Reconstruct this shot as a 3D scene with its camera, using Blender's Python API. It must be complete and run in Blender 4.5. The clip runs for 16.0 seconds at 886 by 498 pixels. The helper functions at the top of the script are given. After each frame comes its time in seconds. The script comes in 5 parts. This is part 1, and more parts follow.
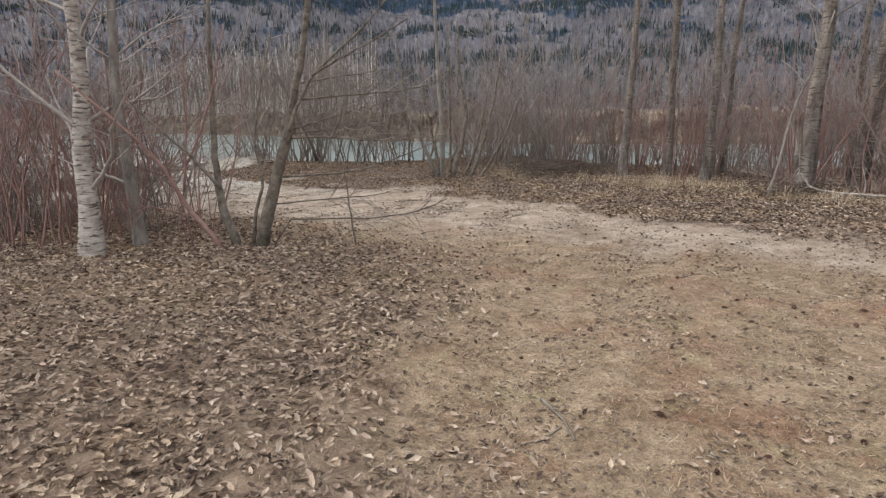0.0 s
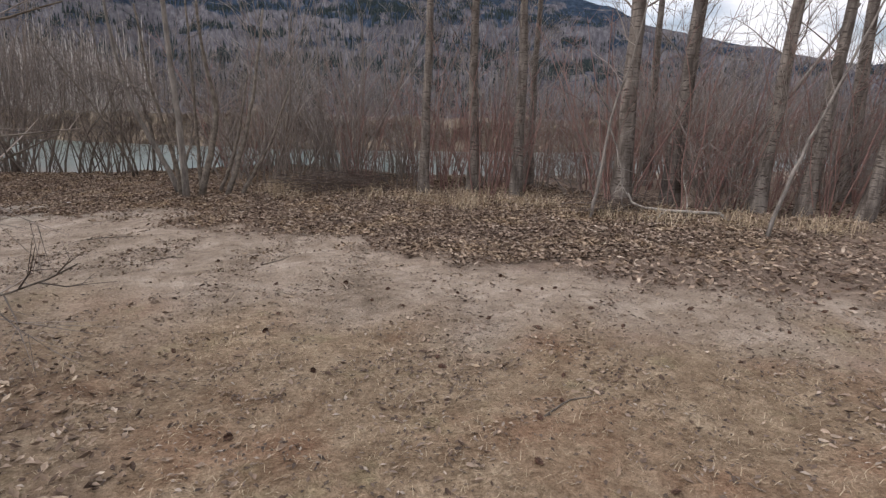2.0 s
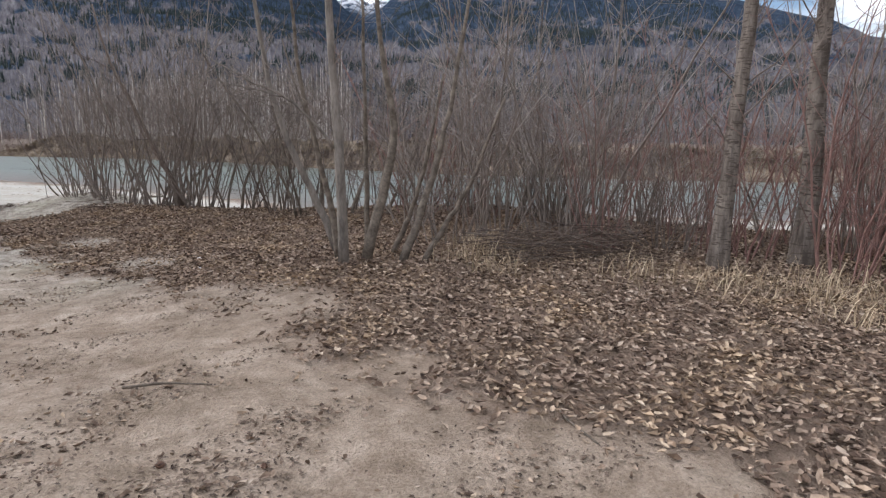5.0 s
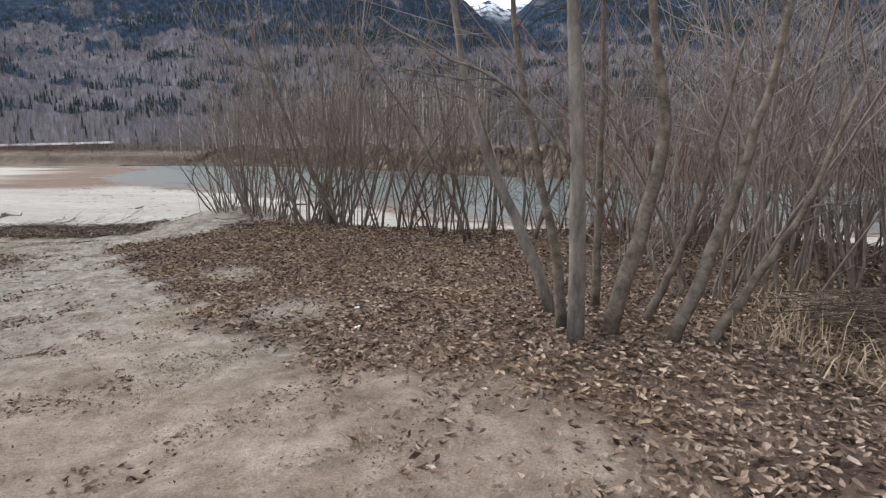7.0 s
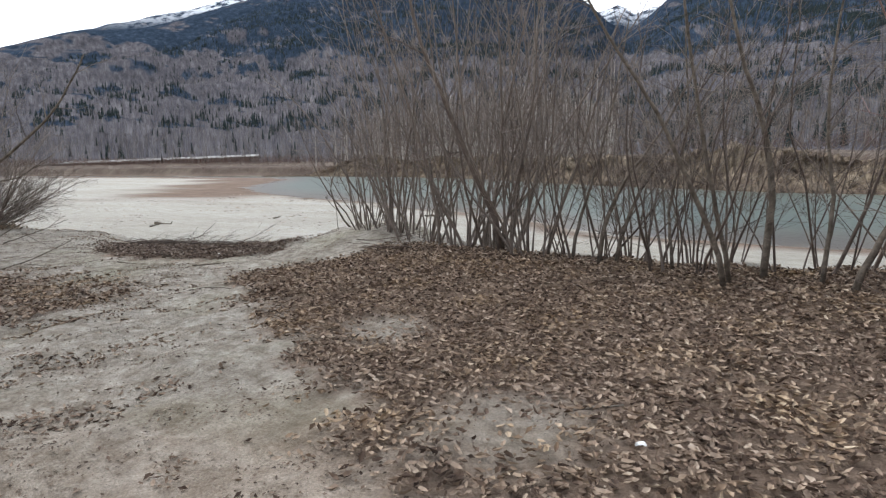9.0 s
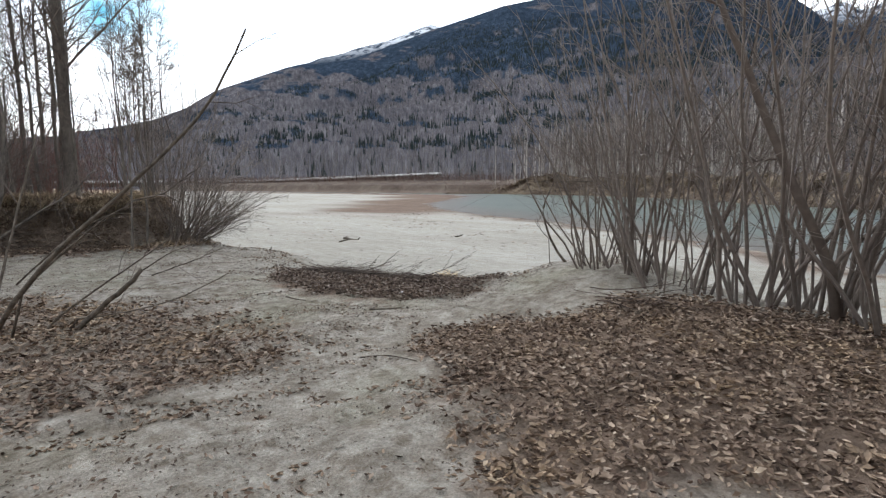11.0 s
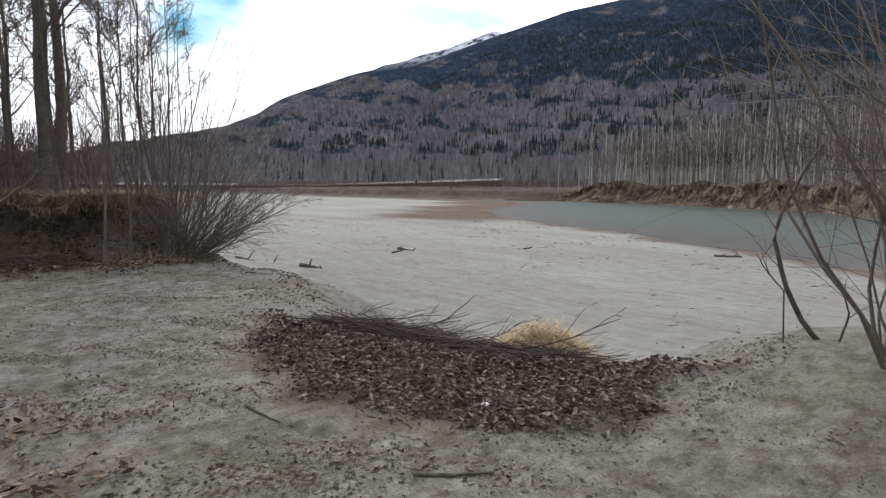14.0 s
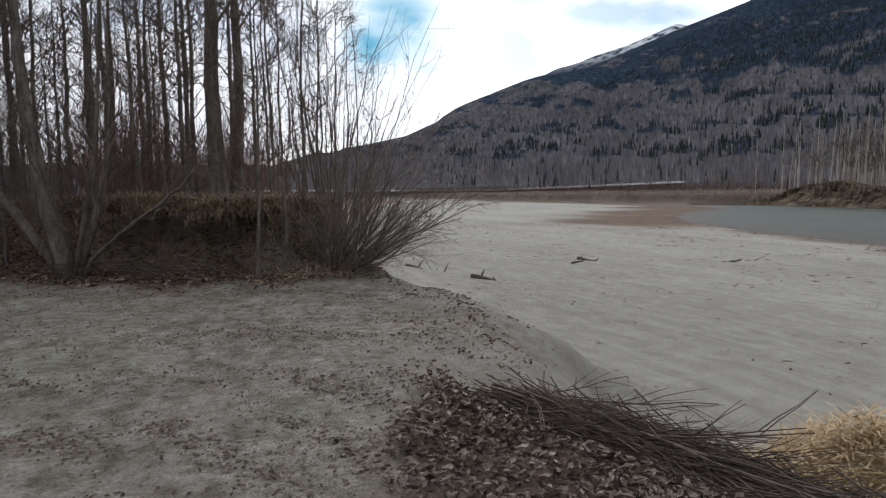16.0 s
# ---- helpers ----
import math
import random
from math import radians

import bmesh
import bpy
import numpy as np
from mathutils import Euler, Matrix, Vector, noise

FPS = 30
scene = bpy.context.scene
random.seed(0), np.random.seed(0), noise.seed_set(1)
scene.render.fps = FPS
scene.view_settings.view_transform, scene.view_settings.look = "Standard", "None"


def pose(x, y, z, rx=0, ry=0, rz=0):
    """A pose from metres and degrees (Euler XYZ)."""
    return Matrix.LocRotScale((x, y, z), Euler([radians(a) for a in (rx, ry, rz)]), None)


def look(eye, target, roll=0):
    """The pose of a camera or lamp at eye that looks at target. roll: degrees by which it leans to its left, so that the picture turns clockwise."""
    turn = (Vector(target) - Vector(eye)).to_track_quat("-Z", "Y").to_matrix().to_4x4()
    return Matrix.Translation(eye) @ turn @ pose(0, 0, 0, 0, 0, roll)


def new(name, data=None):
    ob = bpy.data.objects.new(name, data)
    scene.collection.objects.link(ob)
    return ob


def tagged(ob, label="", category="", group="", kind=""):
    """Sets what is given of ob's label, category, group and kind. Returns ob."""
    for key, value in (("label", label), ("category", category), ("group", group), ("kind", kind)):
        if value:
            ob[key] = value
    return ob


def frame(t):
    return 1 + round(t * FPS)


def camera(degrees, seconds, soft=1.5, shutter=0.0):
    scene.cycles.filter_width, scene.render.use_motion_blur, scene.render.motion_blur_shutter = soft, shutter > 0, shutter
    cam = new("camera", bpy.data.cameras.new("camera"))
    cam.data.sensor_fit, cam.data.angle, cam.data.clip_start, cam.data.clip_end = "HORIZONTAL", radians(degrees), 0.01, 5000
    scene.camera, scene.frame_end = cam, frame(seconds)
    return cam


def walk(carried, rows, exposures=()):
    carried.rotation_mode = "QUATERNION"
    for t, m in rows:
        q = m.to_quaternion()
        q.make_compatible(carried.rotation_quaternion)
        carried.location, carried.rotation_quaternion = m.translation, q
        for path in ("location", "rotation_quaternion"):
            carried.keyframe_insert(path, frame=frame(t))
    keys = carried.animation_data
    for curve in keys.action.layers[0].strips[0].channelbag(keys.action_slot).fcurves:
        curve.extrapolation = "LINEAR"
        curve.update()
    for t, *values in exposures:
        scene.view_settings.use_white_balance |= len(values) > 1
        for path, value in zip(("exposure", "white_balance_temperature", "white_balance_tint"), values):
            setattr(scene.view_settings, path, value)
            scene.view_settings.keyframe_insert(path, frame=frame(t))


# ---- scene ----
cam = camera(75.3, 16.0, 1.3)
PATH = [
    (0, (0.104, 0.79, 1.583), (0.108, 2.739, 1.132), -0.3),
    (0.5, (0.333, 1.594, 1.47), (0.647, 3.516, 1.014), 0.5),
    (1, (0.606, 2.286, 1.455), (1.205, 4.141, 1.007), 1.0),
    (1.5, (0.855, 3.059, 1.419), (1.53, 4.891, 0.984), 1.1),
    (2, (1.046, 3.839, 1.45), (1.702, 5.68, 1.024), 1.1),
    (2.5, (1.261, 4.613, 1.481), (1.887, 6.465, 1.059), 1.0),
    (3, (1.421, 5.364, 1.497), (1.984, 7.239, 1.089), 0.7),
    (3.5, (1.481, 6.122, 1.498), (1.984, 8.017, 1.103), 0.7),
    (4, (1.396, 6.843, 1.486), (1.774, 8.769, 1.105), 0.6),
    (4.5, (1.307, 7.624, 1.451), (1.601, 9.567, 1.081), 0.6),
    (5, (1.003, 8.357, 1.433), (1.091, 10.324, 1.083), 0.9),
    (5.2, (0.972, 8.68, 1.474), (0.967, 10.649, 1.125), 0.2),
    (7.3, (-0.335, 11.117, 1.456), (-0.721, 13.051, 1.121), 0.1),
    (7.5, (-0.511, 11.369, 1.415), (-0.919, 13.298, 1.08), 0.1),
    (8, (-0.953, 11.988, 1.403), (-1.472, 13.891, 1.069), 0.3),
    (8.5, (-1.361, 12.58, 1.352), (-1.959, 14.462, 1.031), 0.2),
    (9, (-1.851, 13.215, 1.351), (-2.608, 15.041, 1.052), -0.5),
    (9.5, (-2.347, 13.791, 1.345), (-3.173, 15.59, 1.059), -0.6),
    (10, (-2.803, 14.256, 1.338), (-3.769, 15.987, 1.076), -0.6),
    (10.2, (-2.984, 14.447, 1.323), (-4.03, 16.133, 1.07), -0.6),
    (12.3, (-5.361, 16.694, 1.296), (-6.759, 18.106, 1.070), 0.25),
    (12.5, (-5.557, 16.908, 1.281), (-6.957, 18.317, 1.058), 0.3),
    (13, (-6.119, 17.467, 1.203), (-7.516, 18.881, 0.980), 0.25),
    (13.5, (-6.486, 17.808, 1.196), (-7.895, 19.211, 0.978), 0.4),
    (14, (-6.92, 18.177, 1.186), (-8.341, 19.568, 0.973), 0.4),
    (14.5, (-7.342, 18.468, 1.188), (-8.792, 19.83, 0.983), 0.45),
    (15, (-7.902, 18.822, 1.157), (-9.389, 20.145, 0.96), 0.5),
    (15.5, (-8.483, 19.04, 1.101), (-10.113, 20.184, 0.909), 0.0),
    (16, (-9.045, 19.382, 1.103), (-10.81, 20.302, 0.906), -0.2),
]
walk(cam, [(t, look(e, a, r)) for t, e, a, r in PATH], [(0, 0.74, 6450, 10), (1.5, 0.42, 6450, 12), (2.5, 0.23, 6450, 16), (3.5, 0.36, 6350, 15), (5, 0.58, 6250, 13), (8, 0.56, 6300, 11), (10, 0.46, 6200, 8), (12.5, 0.14, 6250, 9), (14, -0.06, 6300, 10), (15.5, -0.28, 6300, 10), (16, -0.42, 6300, 10)])

# ---- light ----
world = bpy.data.worlds.new("world")
scene.world = world
world.use_nodes = True
wt = world.node_tree
wt.nodes.clear()
w_out = wt.nodes.new("ShaderNodeOutputWorld")
w_bg = wt.nodes.new("ShaderNodeBackground")
w_sky = wt.nodes.new("ShaderNodeTexSky")
w_sky.sky_type = "NISHITA"
w_sky.sun_disc = False
w_sky.sun_elevation = radians(38)
w_sky.sun_rotation = radians(-75)
w_co = wt.nodes.new("ShaderNodeTexCoord")
w_map = wt.nodes.new("ShaderNodeMapping")
w_map.inputs["Scale"].default_value = (2.2, 2.2, 5.0)
w_noise = wt.nodes.new("ShaderNodeTexNoise")
w_noise.inputs["Scale"].default_value = 1.3
w_noise.inputs["Detail"].default_value = 6.0
w_ramp = wt.nodes.new("ShaderNodeValToRGB")
w_ramp.color_ramp.elements[0].position = 0.40
w_ramp.color_ramp.elements[1].position = 0.52
w_mix = wt.nodes.new("ShaderNodeMix")
w_mix.data_type = "RGBA"
w_mix.inputs["B"].default_value = (11.0, 11.2, 11.6, 1)
wt.links.new(w_co.outputs["Generated"], w_map.inputs["Vector"])
wt.links.new(w_map.outputs["Vector"], w_noise.inputs["Vector"])
w_gapdir = wt.nodes.new("ShaderNodeVectorMath")
w_gapdir.operation = "DOT_PRODUCT"
w_gapdir.inputs[1].default_value = Vector((-math.sin(radians(67)), math.cos(radians(67)), 0.25)).normalized()
w_gap = wt.nodes.new("ShaderNodeMapRange")
w_gap.inputs["From Min"].default_value, w_gap.inputs["From Max"].default_value = 0.9945, 0.9990
wt.links.new(w_co.outputs["Generated"], w_gapdir.inputs[0])
wt.links.new(w_gapdir.outputs["Value"], w_gap.inputs["Value"])
wt.links.new(w_noise.outputs["Fac"], w_ramp.inputs["Fac"])
wt.links.new(w_ramp.outputs["Color"], w_mix.inputs["Factor"])
wt.links.new(w_sky.outputs["Color"], w_mix.inputs["A"])
w_dot = wt.nodes.new("ShaderNodeVectorMath")
w_dot.operation = "DOT_PRODUCT"
w_dot.inputs[1].default_value = Vector((-60, 20, 30)).normalized()
w_glow = wt.nodes.new("ShaderNodeMapRange")
w_glow.inputs["From Min"].default_value, w_glow.inputs["From Max"].default_value = -0.4, 1.0
w_glow.inputs["To Min"].default_value, w_glow.inputs["To Max"].default_value = 0.75, 1.9
w_mul = wt.nodes.new("ShaderNodeVectorMath")
w_mul.operation = "SCALE"
wt.links.new(w_co.outputs["Generated"], w_dot.inputs[0])
wt.links.new(w_dot.outputs["Value"], w_glow.inputs["Value"])
w_patch = wt.nodes.new("ShaderNodeMapRange")
w_patch.inputs["From Min"].default_value, w_patch.inputs["From Max"].default_value = 0.70, 0.50
w_blue = wt.nodes.new("ShaderNodeMix")
w_blue.data_type = "RGBA"
w_blue.inputs["B"].default_value = (1.3, 3.6, 5.0, 1)
w_both = wt.nodes.new("ShaderNodeMath")
w_both.operation = "MULTIPLY"
w_gap.inputs["To Max"].default_value = 1.0
wt.links.new(w_noise.outputs["Fac"], w_patch.inputs["Value"])
wt.links.new(w_patch.outputs["Result"], w_both.inputs[0])
wt.links.new(w_gap.outputs["Result"], w_both.inputs[1])
wt.links.new(w_both.outputs["Value"], w_blue.inputs["Factor"])
wt.links.new(w_mix.outputs["Result"], w_blue.inputs["A"])
wt.links.new(w_blue.outputs["Result"], w_mul.inputs[0])
wt.links.new(w_glow.outputs["Result"], w_mul.inputs["Scale"])
wt.links.new(w_mul.outputs["Vector"], w_bg.inputs["Color"])
wt.links.new(w_bg.outputs["Background"], w_out.inputs["Surface"])
w_bg.inputs["Strength"].default_value = 0.1

sun = new("sun", bpy.data.lights.new("sun", "SUN"))
sun.data.energy = 0.9
sun.data.angle = radians(14)
sun.data.color = (1.0, 0.95, 0.88)
sun.matrix_world = look((-60, 20, 48), (0, 0, 0))


# ---- materials ----
def material(name, rough=0.9, spec=0.2):
    m = bpy.data.materials.new(name)
    m.use_nodes = True
    b = m.node_tree.nodes["Principled BSDF"]
    b.inputs["Roughness"].default_value = rough
    b.inputs["Specular IOR Level"].default_value = spec
    return m, m.node_tree, b


def noise_node(nt, scale, detail=4.0, rough=0.6, stretch=(1, 1, 1), space="Object"):
    co = nt.nodes.new("ShaderNodeTexCoord")
    mp = nt.nodes.new("ShaderNodeMapping")
    mp.inputs["Scale"].default_value = stretch
    n = nt.nodes.new("ShaderNodeTexNoise")
    n.inputs["Scale"].default_value = scale
    n.inputs["Detail"].default_value = detail
    n.inputs["Roughness"].default_value = rough
    nt.links.new(co.outputs[space], mp.inputs["Vector"])
    nt.links.new(mp.outputs["Vector"], n.inputs["Vector"])
    return n.outputs["Fac"]


def ramp(nt, fac, stops):
    r = nt.nodes.new("ShaderNodeValToRGB")
    e = r.color_ramp.elements
    while len(e) < len(stops):
        e.new(0.5)
    for k, (p, c) in zip(e, stops):
        k.position = p
        k.color = (*c, 1) if len(c) == 3 else c
    nt.links.new(fac, r.inputs["Fac"])
    return r.outputs["Color"]


def mixc(nt, fac, a, b, mode="MIX"):
    m = nt.nodes.new("ShaderNodeMix")
    m.data_type = "RGBA"
    m.blend_type = mode
    for sock, v in (("Factor", fac), ("A", a), ("B", b)):
        if isinstance(v, (int, float)):
            m.inputs[sock].default_value = v
        elif isinstance(v, tuple):
            m.inputs[sock].default_value = (*v, 1)
        else:
            nt.links.new(v, m.inputs[sock])
    return m.outputs["Result"]


def bump(nt, bsdf, height, strength=0.4, distance=0.02):
    b = nt.nodes.new("ShaderNodeBump")
    b.inputs["Strength"].default_value = strength
    b.inputs["Distance"].default_value = distance
    nt.links.new(height, b.inputs["Height"])
    nt.links.new(b.outputs["Normal"], bsdf.inputs["Normal"])


def attribute(nt, name):
    a = nt.nodes.new("ShaderNodeAttribute")
    a.attribute_name = name
    return a.outputs


def bark(name, dark, light, band=(1, 1, 0.35), scale=9.0, marks=None, contrast=(0.35, 0.65)):
    m, nt, b = material(name, 0.92, 0.15)
    big = noise_node(nt, scale, 5, 0.65, band)
    col = ramp(nt, big, [(contrast[0], dark), (contrast[1], light)])
    fine = noise_node(nt, scale * 6, 3, 0.7, band)
    col = mixc(nt, 0.5, col, ramp(nt, fine, [(0.3, (0.45, 0.45, 0.45)), (0.7, (1, 1, 1))]), "MULTIPLY")
    info = nt.nodes.new("ShaderNodeObjectInfo")
    col = mixc(nt, 0.35, col, ramp(nt, info.outputs["Random"], [(0, (0.7, 0.66, 0.62)), (1, (1, 1, 1))]), "MULTIPLY")
    if marks:
        mk = noise_node(nt, 5.0, 2, 0.5, (1.4, 1.4, 7.0))
        col = mixc(nt, ramp(nt, mk, [(0.55, (0, 0, 0)), (0.63, (1, 1, 1))]), col, marks)
    nt.links.new(col, b.inputs["Base Color"])
    bump(nt, b, fine, 0.5, 0.01)
    return m


def twig_mat(name, a, c):
    m, nt, b = material(name, 0.75, 0.25)
    g = nt.nodes.new("ShaderNodeNewGeometry")
    info = nt.nodes.new("ShaderNodeObjectInfo")
    col = ramp(nt, g.outputs["Random Per Island"], [(0, a), (1, c)])
    col = mixc(nt, 0.5, col, ramp(nt, info.outputs["Random"], [(0, (0.75, 0.70, 0.68)), (1, (1.1, 1.05, 1.0))]), "MULTIPLY")
    n = noise_node(nt, 14, 2, 0.5)
    col = mixc(nt, 0.5, col, ramp(nt, n, [(0.3, (0.5, 0.5, 0.5)), (0.7, (1.15, 1.15, 1.15))]), "MULTIPLY")
    nt.links.new(col, b.inputs["Base Color"])
    return m


def island_mat(name, stops, rough=0.85, spec=0.2, grain=30.0, drift=None):
    m, nt, b = material(name, rough, spec)
    g = nt.nodes.new("ShaderNodeNewGeometry")
    col = ramp(nt, g.outputs["Random Per Island"], stops)
    n = noise_node(nt, grain, 3, 0.6)
    col = mixc(nt, 0.55, col, ramp(nt, n, [(0.3, (0.55, 0.55, 0.55)), (0.7, (1.1, 1.1, 1.1))]), "MULTIPLY")
    if drift:
        d = noise_node(nt, 1.1, 4, 0.65)
        col = mixc(nt, 1.0, col, ramp(nt, d, drift), "MULTIPLY")
    nt.links.new(col, b.inputs["Base Color"])
    return m


M_poplar = bark("poplar_bark", (0.075, 0.06, 0.05), (0.27, 0.23, 0.195), (1, 1, 0.22), 8.0, (0.07, 0.055, 0.045))
M_birch = bark("birch_bark", (0.24, 0.20, 0.17), (0.52, 0.465, 0.40), (1, 1, 2.4), 5.0, (0.09, 0.07, 0.06))
M_grey = bark("grey_bark", (0.12, 0.105, 0.09), (0.29, 0.255, 0.22), (1, 1, 0.3), 10.0)
M_stem = twig_mat("willow_stem", (0.075, 0.060, 0.051), (0.31, 0.262, 0.225))
M_twig = twig_mat("willow_twig", (0.12, 0.098, 0.085), (0.36, 0.31, 0.27))
M_redstem = twig_mat("dogwood_stem", (0.105, 0.047, 0.041), (0.34, 0.215, 0.182))
M_greytwig = twig_mat("grey_twig", (0.19, 0.165, 0.15), (0.40, 0.36, 0.32))
M_brown = twig_mat("dark_willow_stem", (0.06, 0.046, 0.038), (0.20, 0.160, 0.132))
M_deadwood = bark("bleached_wood", (0.22, 0.19, 0.16), (0.50, 0.45, 0.38), (1, 1, 1), 12.0)
M_drift = bark("driftwood", (0.09, 0.075, 0.06), (0.24, 0.20, 0.16), (1, 1, 1), 12.0)
M_leaf = island_mat("dry_leaf", [(0.0, (0.060, 0.040, 0.030)), (0.25, (0.145, 0.100, 0.073)), (0.5, (0.27, 0.197, 0.144)), (0.72, (0.36, 0.275, 0.205)),
                                 (0.9, (0.43, 0.335, 0.252)), (1.0, (0.52, 0.43, 0.34))],
                    drift=[(0.33, (0.84, 0.82, 0.83)), (0.5, (0.96, 0.95, 0.94)), (0.66, (1.1, 1.06, 0.94))])
M_straw = island_mat("dry_grass", [(0, (0.20, 0.145, 0.095)), (0.5, (0.42, 0.32, 0.21)), (1, (0.52, 0.42, 0.285))])
M_cone = island_mat("pine_cone", [(0, (0.06, 0.036, 0.026)), (1, (0.17, 0.095, 0.065))])
M_paper = island_mat("white_paper", [(0, (0.75, 0.74, 0.72)), (1, (0.82, 0.81, 0.79))], 0.6)


def ground_material():
    m, nt, b = material("ground", 0.95, 0.1)
    masks = attribute(nt, "cover")
    sep = nt.nodes.new("ShaderNodeSeparateColor")
    nt.links.new(masks["Color"], sep.inputs["Color"])
    duff, grass, sand = sep.outputs["Red"], sep.outputs["Green"], sep.outputs["Blue"]
    far = attribute(nt, "meadow")["Fac"]
    wet = attribute(nt, "wet")["Fac"]
    big = noise_node(nt, 0.9, 5, 0.6)
    mid = noise_node(nt, 7.0, 5, 0.65)
    fine = noise_node(nt, 60.0, 4, 0.7)
    dirt = ramp(nt, mid, [(0.25, (0.31, 0.258, 0.21)), (0.55, (0.47, 0.40, 0.335)), (0.8, (0.56, 0.485, 0.415))])
    dirt = mixc(nt, 0.75, dirt, ramp(nt, big, [(0.3, (0.72, 0.66, 0.58)), (0.7, (1.08, 1.02, 0.96))]), "MULTIPLY")
    dirt = mixc(nt, 0.7, dirt, ramp(nt, noise_node(nt, 2.6, 5, 0.7), [(0.32, (0.62, 0.57, 0.52)), (0.6, (1.06, 1.06, 1.06))]), "MULTIPLY")
    turf = ramp(nt, mid, [(0.25, (0.25, 0.175, 0.115)), (0.55, (0.42, 0.315, 0.215)), (0.8, (0.52, 0.41, 0.29))])
    turf = mixc(nt, ramp(nt, big, [(0.5, (0, 0, 0)), (0.66, (0.75, 0.75, 0.75))]), turf, (0.33, 0.195, 0.125))
    turf = mixc(nt, ramp(nt, noise_node(nt, 1.5, 4, 0.6), [(0.56, (0, 0, 0)), (0.68, (0.6, 0.6, 0.6))]), turf, (0.34, 0.30, 0.17))
    turf = mixc(nt, 0.8, turf, ramp(nt, noise_node(nt, 3.3, 6, 0.75), [(0.34, (0.52, 0.47, 0.42)), (0.62, (1.02, 1.02, 1.0))]), "MULTIPLY")
    turf = mixc(nt, 0.6, turf, ramp(nt, noise_node(nt, 22, 4, 0.75), [(0.36, (0.5, 0.46, 0.42)), (0.6, (1.08, 1.08, 1.08))]), "MULTIPLY")
    soil = ramp(nt, mid, [(0.25, (0.15, 0.108, 0.082)), (0.75, (0.33, 0.245, 0.185))])
    beach = ramp(nt, noise_node(nt, 2.2, 6, 0.65, (1, 1, 1)), [(0.3, (0.37, 0.35, 0.31)), (0.7, (0.49, 0.47, 0.42))])
    beach = mixc(nt, 0.6, beach, ramp(nt, noise_node(nt, 0.06, 4, 0.6, (1.0, 2.4, 1)), [(0.35, (0.80, 0.78, 0.73)), (0.65, (1.06, 1.06, 1.06))]), "MULTIPLY")
    beach = mixc(nt, 0.5, beach, ramp(nt, noise_node(nt, 0.5, 5, 0.7, (1.0, 4.0, 1)), [(0.38, (0.78, 0.76, 0.73)), (0.56, (1.04, 1.04, 1.04))]), "MULTIPLY")
    mud = ramp(nt, noise_node(nt, 0.35, 4, 0.6), [(0.3, (0.13, 0.095, 0.07)), (0.7, (0.24, 0.17, 0.13))])
    lea = ramp(nt, noise_node(nt, 0.12, 6, 0.75), [(0.3, (0.07, 0.05, 0.04)), (0.5, (0.13, 0.10, 0.08)), (0.72, (0.24, 0.20, 0.155))])
    grey = ramp(nt, mid, [(0.25, (0.270, 0.242, 0.204)), (0.52, (0.425, 0.391, 0.339)), (0.8, (0.54, 0.497, 0.436))])
    grey = mixc(nt, ramp(nt, noise_node(nt, 0.55, 4, 0.6), [(0.5, (0, 0, 0)), (0.66, (0.55, 0.55, 0.55))]), grey, (0.36, 0.355, 0.265))
    grey = mixc(nt, 0.6, grey, ramp(nt, noise_node(nt, 13, 5, 0.75, (1.0, 0.45, 1)), [(0.36, (0.56, 0.53, 0.49)), (0.56, (1.06, 1.06, 1.06))]), "MULTIPLY")
    grey = mixc(nt, 0.75, grey, ramp(nt, noise_node(nt, 5.0, 6, 0.72), [(0.38, (0.58, 0.53, 0.48)), (0.53, (1.03, 1.03, 1.03))]), "MULTIPLY")
    dirt = mixc(nt, attribute(nt, "silt")["Fac"], dirt, grey)
    dirt = mixc(nt, 0.55, dirt, ramp(nt, noise_node(nt, 1.7, 5, 0.7), [(0.36, (0.52, 0.49, 0.44)), (0.58, (1.08, 1.08, 1.08))]), "MULTIPLY")
    col = mixc(nt, sand, dirt, beach)
    col = mixc(nt, grass, col, turf)
    col = mixc(nt, duff, col, soil)
    col = mixc(nt, wet, col, mud)
    col = mixc(nt, far, col, lea)
    col = mixc(nt, 0.6, col, ramp(nt, fine, [(0.28, (0.40, 0.38, 0.35)), (0.62, (1.12, 1.12, 1.12))]), "MULTIPLY")
    nt.links.new(col, b.inputs["Base Color"])
    mixh = nt.nodes.new("ShaderNodeMath")
    mixh.operation = "ADD"
    nt.links.new(mid, mixh.inputs[0])
    nt.links.new(fine, mixh.inputs[1])
    lump = nt.nodes.new("ShaderNodeMath")
    lump.operation = "MULTIPLY_ADD"
    lump.inputs[1].default_value = 1.6
    nt.links.new(noise_node(nt, 3.2, 4, 0.6, (1.0, 0.6, 1)), lump.inputs[0])
    nt.links.new(mixh.outputs["Value"], lump.inputs[2])
    bump(nt, b, lump.outputs["Value"], 0.9, 0.04)
    return m


